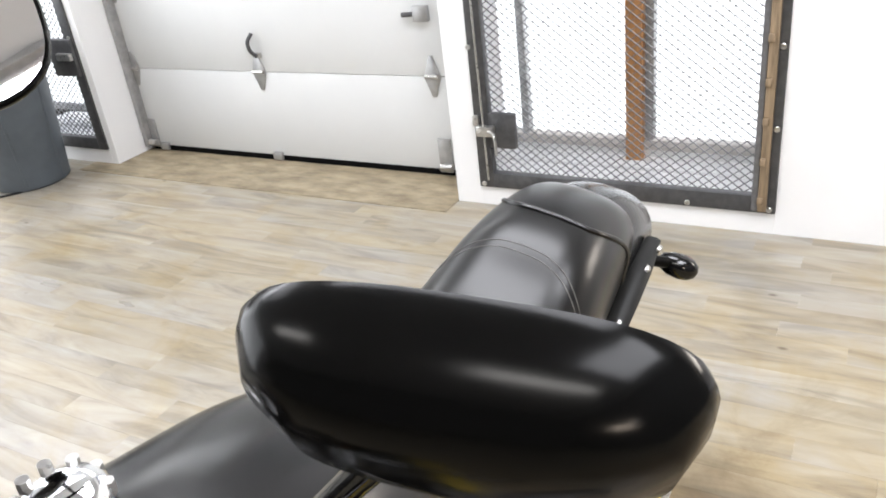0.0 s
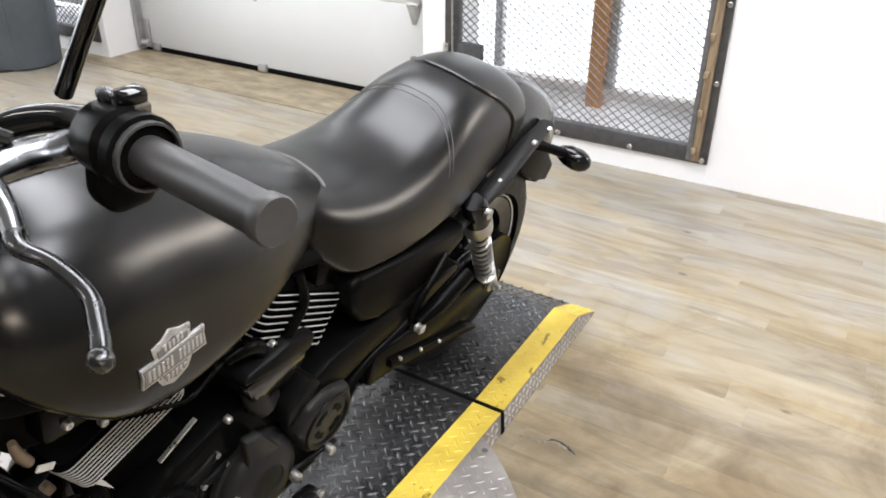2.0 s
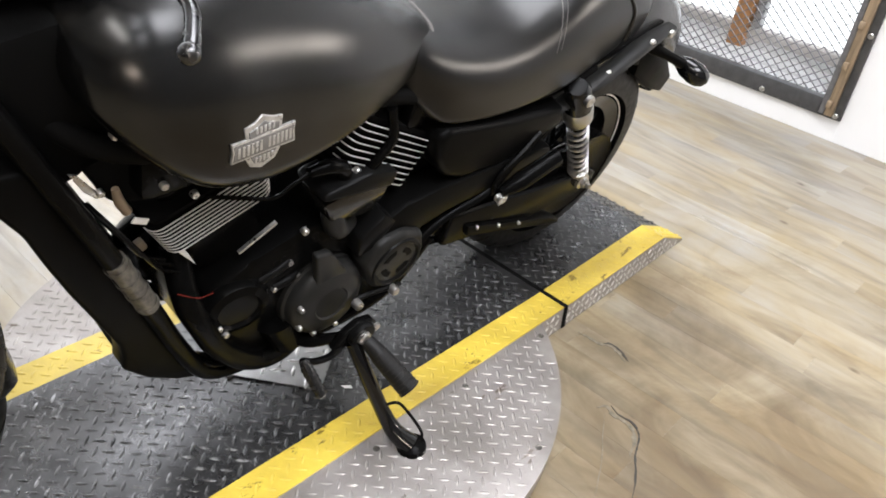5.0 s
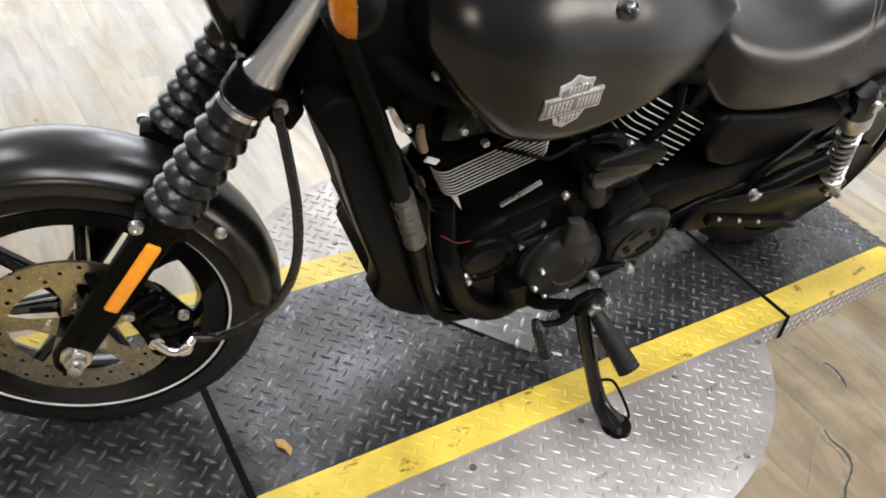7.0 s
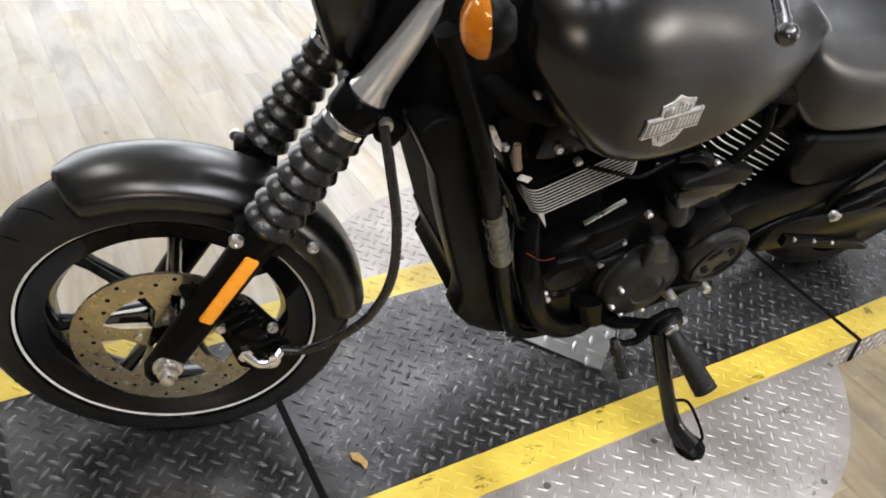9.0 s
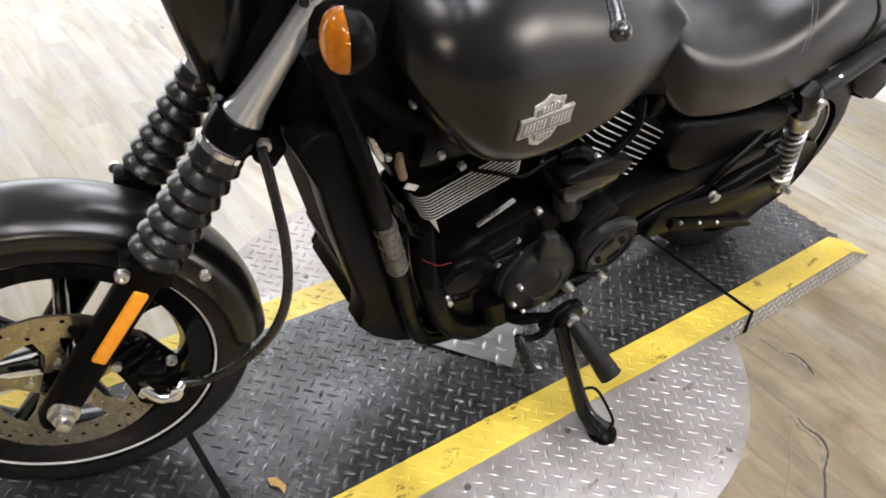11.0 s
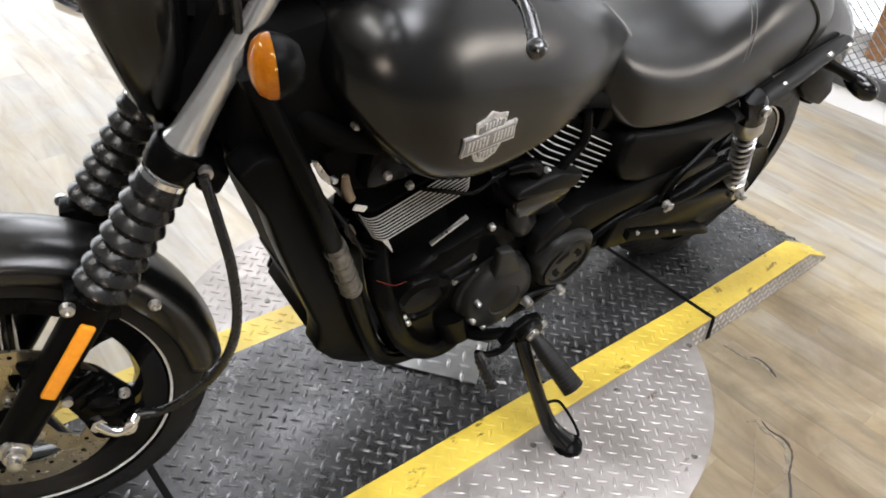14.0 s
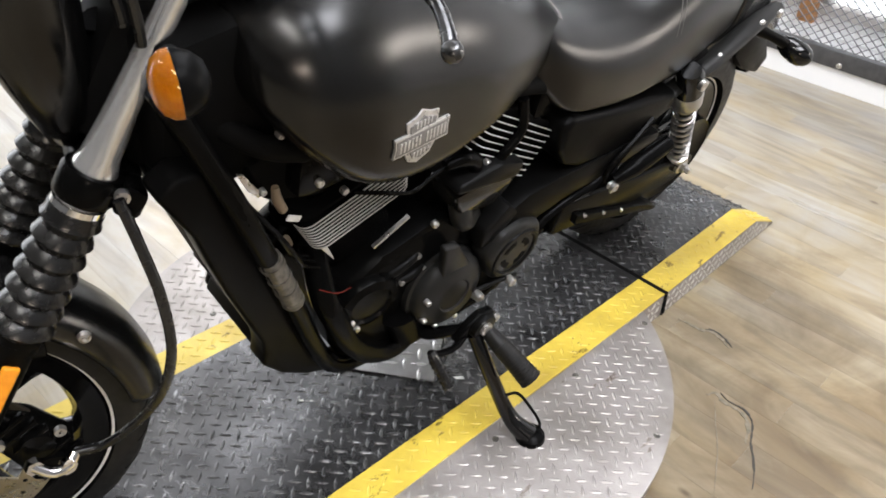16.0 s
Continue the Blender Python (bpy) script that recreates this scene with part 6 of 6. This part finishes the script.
part("headlight", turned([(0, 0.012), (0.05, 0.010), (0.075, 0.0), (0.085, -0.02), (0.085, -0.05), (0, -0.05)], (1.425, 0, 0.965), (1, 0, -0.05), 36), M_CHROME, fairing, matrix=STEER)

part("headlight_bracket", slab([(-0.055, 0.535), (0.030, 0.545), (0.040, 0.79), (-0.055, 0.80)], -0.080, 0.066, 0.012), M_DARK, bike, "black headlight bracket between the fork tubes", matrix=STEER @ Matrix.Translation(FA) @ Matrix.Rotation(-RAKE, 4, "Y"))

# front signals on stalks
for s in (1, -1):
    c = Vector((1.290, 0.195, 0.970)) if s > 0 else Vector((1.40, -0.175, 0.985))
    ahead = Vector((0.93, -0.28, -0.14)).normalized()
    sg = part("front_signal", turned([(0.004, -0.028), (0.016, -0.025), (0.025, -0.016), (0.0298, -0.004), (0.0305, 0.0), (0, 0.0)], c, ahead, 28), M_PLASTIC, bike, "black bullet turn signal housing")
    part("signal_bowl", turned([(0.029, 0.0005), (0.026, 0.007), (0.016, 0.013), (0, 0.015)], c, ahead, 28), M_AMBER_BACK, sg, "orange signal bowl")
    part("signal_lens", turned([(0.0305, 0.0), (0.0295, 0.008), (0.024, 0.016), (0.013, 0.021), (0, 0.023)], c, ahead, 28), M_AMBER, sg, "amber turn signal lens")
    part("signal_stalk", tube([c - ahead * 0.02, c + Vector((-0.022, -s * 0.030, -0.012)), c + Vector((-0.030, -s * 0.070, -0.022))], 0.010, 10, 4), M_DARK, sg)

# handlebar, controls, mirrors
BAR = Matrix.Translation((0.004, 0.018, -0.019))
BAR_MID, BAR_WAY = Vector((0.958, -0.036, 1.122)), Vector((0.256, 0.956, 0.145)).normalized()


def other_side(p):
    """The place on the right half of the turned handlebar that answers p on its left half."""
    p = Vector(p)
    return p - BAR_WAY * 2 * (p - BAR_MID).dot(BAR_WAY)


BAR_LEFT = [(1.080, 0.40, 1.184), (1.062, 0.245, 1.155), (1.056, 0.170, 1.142), (1.078, 0.115, 1.118), (1.108, 0.078, 1.075)]
GRIP_IN, GRIP_OUT = Vector((1.066, 0.266, 1.159)), Vector((1.084, 0.412, 1.186))
bar = part("handlebar", tube([*BAR_LEFT, (1.135, 0.0, 1.045), *[other_side(p) for p in reversed(BAR_LEFT)]], 0.0125, 12, 8), M_GLOSS, bike, "black handlebar, turned to the right", matrix=BAR)
part("bar_riser", rod((1.145, 0, 0.955), (1.135, 0, 1.045), 0.040, 0.034), M_GLOSS, bike)
gauge = part("speedometer", turned([(0, 0), (0.040, 0), (0.052, 0.025), (0.052, 0.045), (0.046, 0.052), (0, 0.050)], (1.185, 0, 1.02), (-0.5, 0.05, 0.85), 32), M_GLOSS, bike, "round black speedometer")
part("gauge_ring", turned([(0.044, 0.050), (0.052, 0.050), (0.051, 0.056), (0.045, 0.056), (0.044, 0.050)], (1.185, 0, 1.02), (-0.5, 0.05, 0.85), 32, caps=False), M_CHROME, gauge)
for s, p_in, p_out in ((1, GRIP_IN, GRIP_OUT), (-1, other_side(GRIP_IN), other_side(GRIP_OUT))):
    d = (p_out - p_in).normalized()
    n = (p_out - p_in).length
    grip = part("grip", turned([(0.0, 0.0), (0.0160, 0.0), (0.0156, n - 0.014), (0.0172, n - 0.012), (0.0178, n - 0.002), (0.0165, n), (0, n)], p_in, d, 28), M_GREY_RUBBER, bike, "grey-black rubber handlebar grip", matrix=BAR)
    sw = part("switch_housing", turned([(0, -0.062), (0.022, -0.062), (0.029, -0.052), (0.030, -0.022), (0.024, -0.018), (0.024, -0.014), (0.030, -0.010), (0.030, 0.002), (0.022, 0.006), (0, 0.006)], p_in, d, 20), M_PLASTIC, bike, "black handlebar switch housing", matrix=BAR)
    part("switch_button", box(-0.012, 0.012, -0.008, 0.008, 0.0, 0.016, 0.004, m=Matrix.Translation(p_in - d * 0.035 + Vector((-0.012, 0, 0.024)))), M_GLOSS, sw, matrix=BAR)
    part("switch_face", box(-0.004, 0.014, -0.016, 0.012, 0.010, 0.030, 0.003, m=Matrix.Translation(p_in - d * 0.036 + Vector((-0.020, 0, 0.0)))), M_SWITCH, sw, "brown-grey switch face", matrix=BAR)
    part("switch_rocker", box(-0.006, 0.006, -0.010, 0.010, 0.0, 0.010, 0.003, m=Matrix.Translation(p_in - d * 0.050 + Vector((-0.004, 0, 0.027)))), M_LEVER, sw, matrix=BAR)
    part("housing_band", turned([(0.0245, -0.004), (0.0265, -0.004), (0.0265, 0.006), (0.0245, 0.006), (0.0245, -0.004)], p_in + d * 0.004, d, 20, caps=False), M_GREY_RUBBER, sw, matrix=BAR)
    part("switch_foot", box(-0.020, 0.022, -0.020, 0.020, -0.052, -0.015, 0.010, m=Matrix.Translation(p_in - d * 0.032)), M_PLASTIC, sw, matrix=BAR)
    e = p_in - d * 0.075 + Vector((0.028, 0, 0.004))
    if s > 0:
        perch = part("lever_perch", tube([(1.068, 0.196, 1.136), (1.098, 0.190, 1.134), (1.122, 0.190, 1.136), (1.150, 0.197, 1.138)], [0.017, 0.016, 0.017, 0.014], 14, 5, flat=0.75), M_PERCH, bike, "silver clutch lever perch", matrix=BAR)
        part("pivot_bolt", turned([(0, -0.016), (0.007, -0.016), (0.007, 0.016), (0.005, 0.018), (0, 0.018)], (1.143, 0.200, 1.140), (0, 0.05, 1), 12), M_STEEL, perch, matrix=BAR)
        part("lever_root", tube([(1.150, 0.198, 1.138), (1.152, 0.216, 1.134), (1.156, 0.238, 1.130), (1.166, 0.262, 1.128)], [0.013, 0.0125, 0.0095, 0.007], 12, 5, flat=0.8), M_PERCH, perch, "broad silver root of the clutch lever", matrix=BAR)
        part("clutch_lever", tube([(1.160, 0.250, 1.128), (1.169, 0.272, 1.129), (1.162, 0.296, 1.126), (1.162, 0.330, 1.121), (1.176, 0.358, 1.119), (1.188, 0.376, 1.117)], [0.0085, 0.0072, 0.0062, 0.0060, 0.0062, 0.0066], 12, 8, flat=0.75), M_LEVER, perch, "worn dark polished clutch lever with a ball end", matrix=BAR)
        part("lever_ball", turned([(0, -0.0085), (0.0045, -0.0072), (0.0075, -0.004), (0.0085, 0.0), (0.0075, 0.004), (0.0045, 0.0072), (0, 0.0085)], (1.191, 0.380, 1.119), (0, 1, 0), 14), M_LEVER, perch, matrix=BAR)
    else:
        perch = part("lever_perch", tube([p_in - d * 0.066 + Vector((0.012, 0, -0.006)), e + Vector((0.026, 0, -0.006)), e + Vector((0.050, s * 0.012, -0.004))], [0.021, 0.019, 0.016], 12, 4), M_GLOSS, bike, matrix=BAR)
        part("brake_lever", tube([e + Vector((0.045, 0, 0)), e + d * 0.06 + Vector((0.062, 0, -0.005)), e + d * 0.14 + Vector((0.055, 0, -0.01)), e + d * 0.19 + Vector((0.060, 0, -0.012))], 0.008, 10, 6), M_GLOSS, perch, matrix=BAR)
    part("cable", tube([e + Vector((0.03, -s * 0.01, 0.0)), e + Vector((0.09, -s * 0.08, 0.02)), (1.25, s * 0.03, 1.06), (1.24, s * 0.02, 0.92)], 0.006, 8, 8), M_RUBBER, bike, "black control cable", matrix=BAR)

# mirrors: egg-shaped housings on rods
def mirror(base, centre, facing, wide, high, tilt, glass_mat, label):
    st = part("mirror_stem", tube([base, Vector(base).lerp(Vector(centre), 0.45) + Vector((0.004, 0.01, 0.02)), centre], [0.0075, 0.0065, 0.008], 10, 6), M_GLOSS, bike, "black mirror stem")
    c, a = Vector(centre), Vector(facing).normalized()
    u = a.cross(Vector((0, 0, 1))).normalized()
    v = u.cross(a).normalized()
    u, v = u * math.cos(tilt) + v * math.sin(tilt), v * math.cos(tilt) - u * math.sin(tilt)
    def ring(f, d):
        out = []
        for k in range(40):
            t = k * math.tau / 40
            x, y = math.cos(t), math.sin(t)
            wf = 1.0 + 0.10 * x
            out.append(c + u * (math.copysign(abs(x) ** 0.72, x) * wide * f) + v * (math.copysign(abs(y) ** 0.72, y) * high * wf * f) + a * d)
        return out
    bm = bmesh.new()
    rings(bm, [ring(0.25, -0.034), ring(0.62, -0.030), ring(0.88, -0.018), ring(0.985, -0.003), ring(1.0, 0.004), ring(0.97, 0.009), ring(0.94, 0.006)])
    hs = part("mirror_housing", bm, M_MIRRORBACK, bike, label, smooth=60)
    bm = bmesh.new()
    rings(bm, [ring(0.935, 0.0055), ring(0.935, 0.0075)])
    part("mirror_glass", bm, glass_mat, hs, "mirror glass", smooth=30)
    return hs


mirror((1.068, 0.192, 1.150), (1.062, 0.296, 1.339), (-0.88, -0.28, 0.35), 0.077, 0.0375, 0.06, M_MIRROR, "black oval handlebar mirror")
mirror(BAR @ other_side((1.052, 0.204, 1.165)), (0.882, -0.298, 1.274), (0.28, 0.68, 0.68), 0.085, 0.084, 0.0, M_MIRROR, "black oval handlebar mirror")

# ---- floor ----
slab_bm = box(-5.6, 3.4, -7.4, 0.6, -0.12, -0.006)
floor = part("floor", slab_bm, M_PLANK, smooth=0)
floor.matrix_world = WALL
tagged(floor, "pale oak-look plank floor with grey and yellow boards", "floor", kind="structure")
PLW, PLL = 0.0885, 0.92


def plank_mesh(x0, x1, y0, y1):
    bm = box(x0, x1, y0, y1, -0.008, 0.0)
    top = [e for e in bm.edges if all(v.co.z > -0.001 for v in e.verts)]
    bmesh.ops.bevel(bm, geom=top, offset=0.00015, segments=1, affect="EDGES")
    return bm


shared = bpy.data.meshes.new("plank")
bm = plank_mesh(-PLL / 2 + 0.0001, PLL / 2 - 0.0001, -PLW / 2 + 0.0001, PLW / 2 - 0.0001)
bm.to_mesh(shared)
bm.free()
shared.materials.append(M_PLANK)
rest_v, rest_f = [], []
rng = random.Random(5)
count = 0
spots = []
row = 0
y = 0.30
while y > -7.3:
    x = -5.5 + rng.random() * PLL
    while x < 3.3:
        spots.append((x, y - PLW / 2))
        x += PLL
    y -= PLW
near = sorted(spots, key=lambda s: (s[0] + 0.1) ** 2 + (s[1] + 1.1) ** 2)
picked = set(near[:290])
for s in spots:
    if s in picked:
        ob = new("plank", shared)
        ob.parent = floor
        ob.location = (s[0], s[1], 0)
    else:
        b = len(rest_v)
        hx, hy = PLL / 2 - 0.0001, PLW / 2 - 0.0001
        rest_v += [(min(3.3, s[0] + dx * hx), s[1] + dy * hy, z) for z in (-0.008, 0.0) for dx, dy in ((-1, -1), (1, -1), (1, 1), (-1, 1))]
        rest_f += [(b + 4, b + 5, b + 6, b + 7), (b, b + 1, b + 5, b + 4), (b + 1, b + 2, b + 6, b + 5), (b + 2, b + 3, b + 7, b + 6), (b + 3, b, b + 4, b + 7)]
me = bpy.data.meshes.new("planks")
me.from_pydata(rest_v, [], rest_f)
me.materials.append(M_PLANK)
rest = new("far_planks", me)
rest.parent = floor
tagged(rest, "further planks of the floor", kind="stuff")


# cracks in the floor, patched with grey filler
def ribbon(name, pts, wide, z, material, label):
    path = spline([(x, y, 0) for x, y in pts], 5)
    r2 = random.Random(len(pts))
    bm = bmesh.new()
    loops = []
    for k, p in enumerate(path):
        a = (path[min(k + 1, len(path) - 1)] - path[max(k - 1, 0)]).normalized()
        side = Vector((-a.y, a.x, 0))
        w = wide * (0.35 + 0.9 * r2.random()) * min(1.0, 0.25 + 4 * min(k, len(path) - 1 - k) / len(path))
        jig = side * (r2.random() - 0.5) * wide * 0.8
        loops.append([p + jig - side * w + Vector((0, 0, -0.003)), p + jig - side * w + Vector((0, 0, z)), p + jig + side * w + Vector((0, 0, z)), p + jig + side * w + Vector((0, 0, -0.003))])
    ob = part(name, rings(bm, loops), material, smooth=0)
    return tagged(ob, label, "floor crack", kind="structure")


CRACK_A = [(0.336, 0.632), (0.365, 0.637), (0.396, 0.641), (0.412, 0.655), (0.442, 0.650), (0.473, 0.636)]
CRACK_B = [(0.518, 0.463), (0.530, 0.483), (0.554, 0.473), (0.596, 0.475), (0.626, 0.446), (0.645, 0.402), (0.680, 0.350), (0.704, 0.298)]
CRACK_C = [(0.534, 0.451), (0.568, 0.395), (0.608, 0.333), (0.659, 0.232)]
ribbon("crack_filler", [(x - 0.004, y - 0.007) for x, y in CRACK_A], 0.005, 0.0012, M_FILLER, "grey filler patch along a crack in the floor")
ribbon("crack_filler", [(x - 0.006, y - 0.010) for x, y in CRACK_B[:6]], 0.005, 0.0012, M_FILLER, "grey filler patch along a crack in the floor")
ribbon("floor_crack", CRACK_A[2:], 0.0026, 0.0018, M_CRACK, "dark jagged crack in the plank floor")
ribbon("floor_crack", CRACK_B[1:], 0.0024, 0.0018, M_CRACK, "dark jagged crack in the plank floor")
ribbon("floor_crack", CRACK_C, 0.0011, 0.0014, M_FILLER, "thin crack in the plank floor")

paper = part("paper_sheet", slab([(0.0, 0.0), (0.28, 0.04), (0.25, 0.25), (-0.03, 0.21)], 0.0005, 0.0016, 0.0004, seg=1), M_PAPER, smooth=0)
for v in paper.data.vertices:
    v.co = (v.co.x, v.co.z, v.co.y)
paper.data.flip_normals()
paper.location = (1.022, 1.715, 0.001)
tagged(paper, "white sheet of paper lying on the floor", "paper")
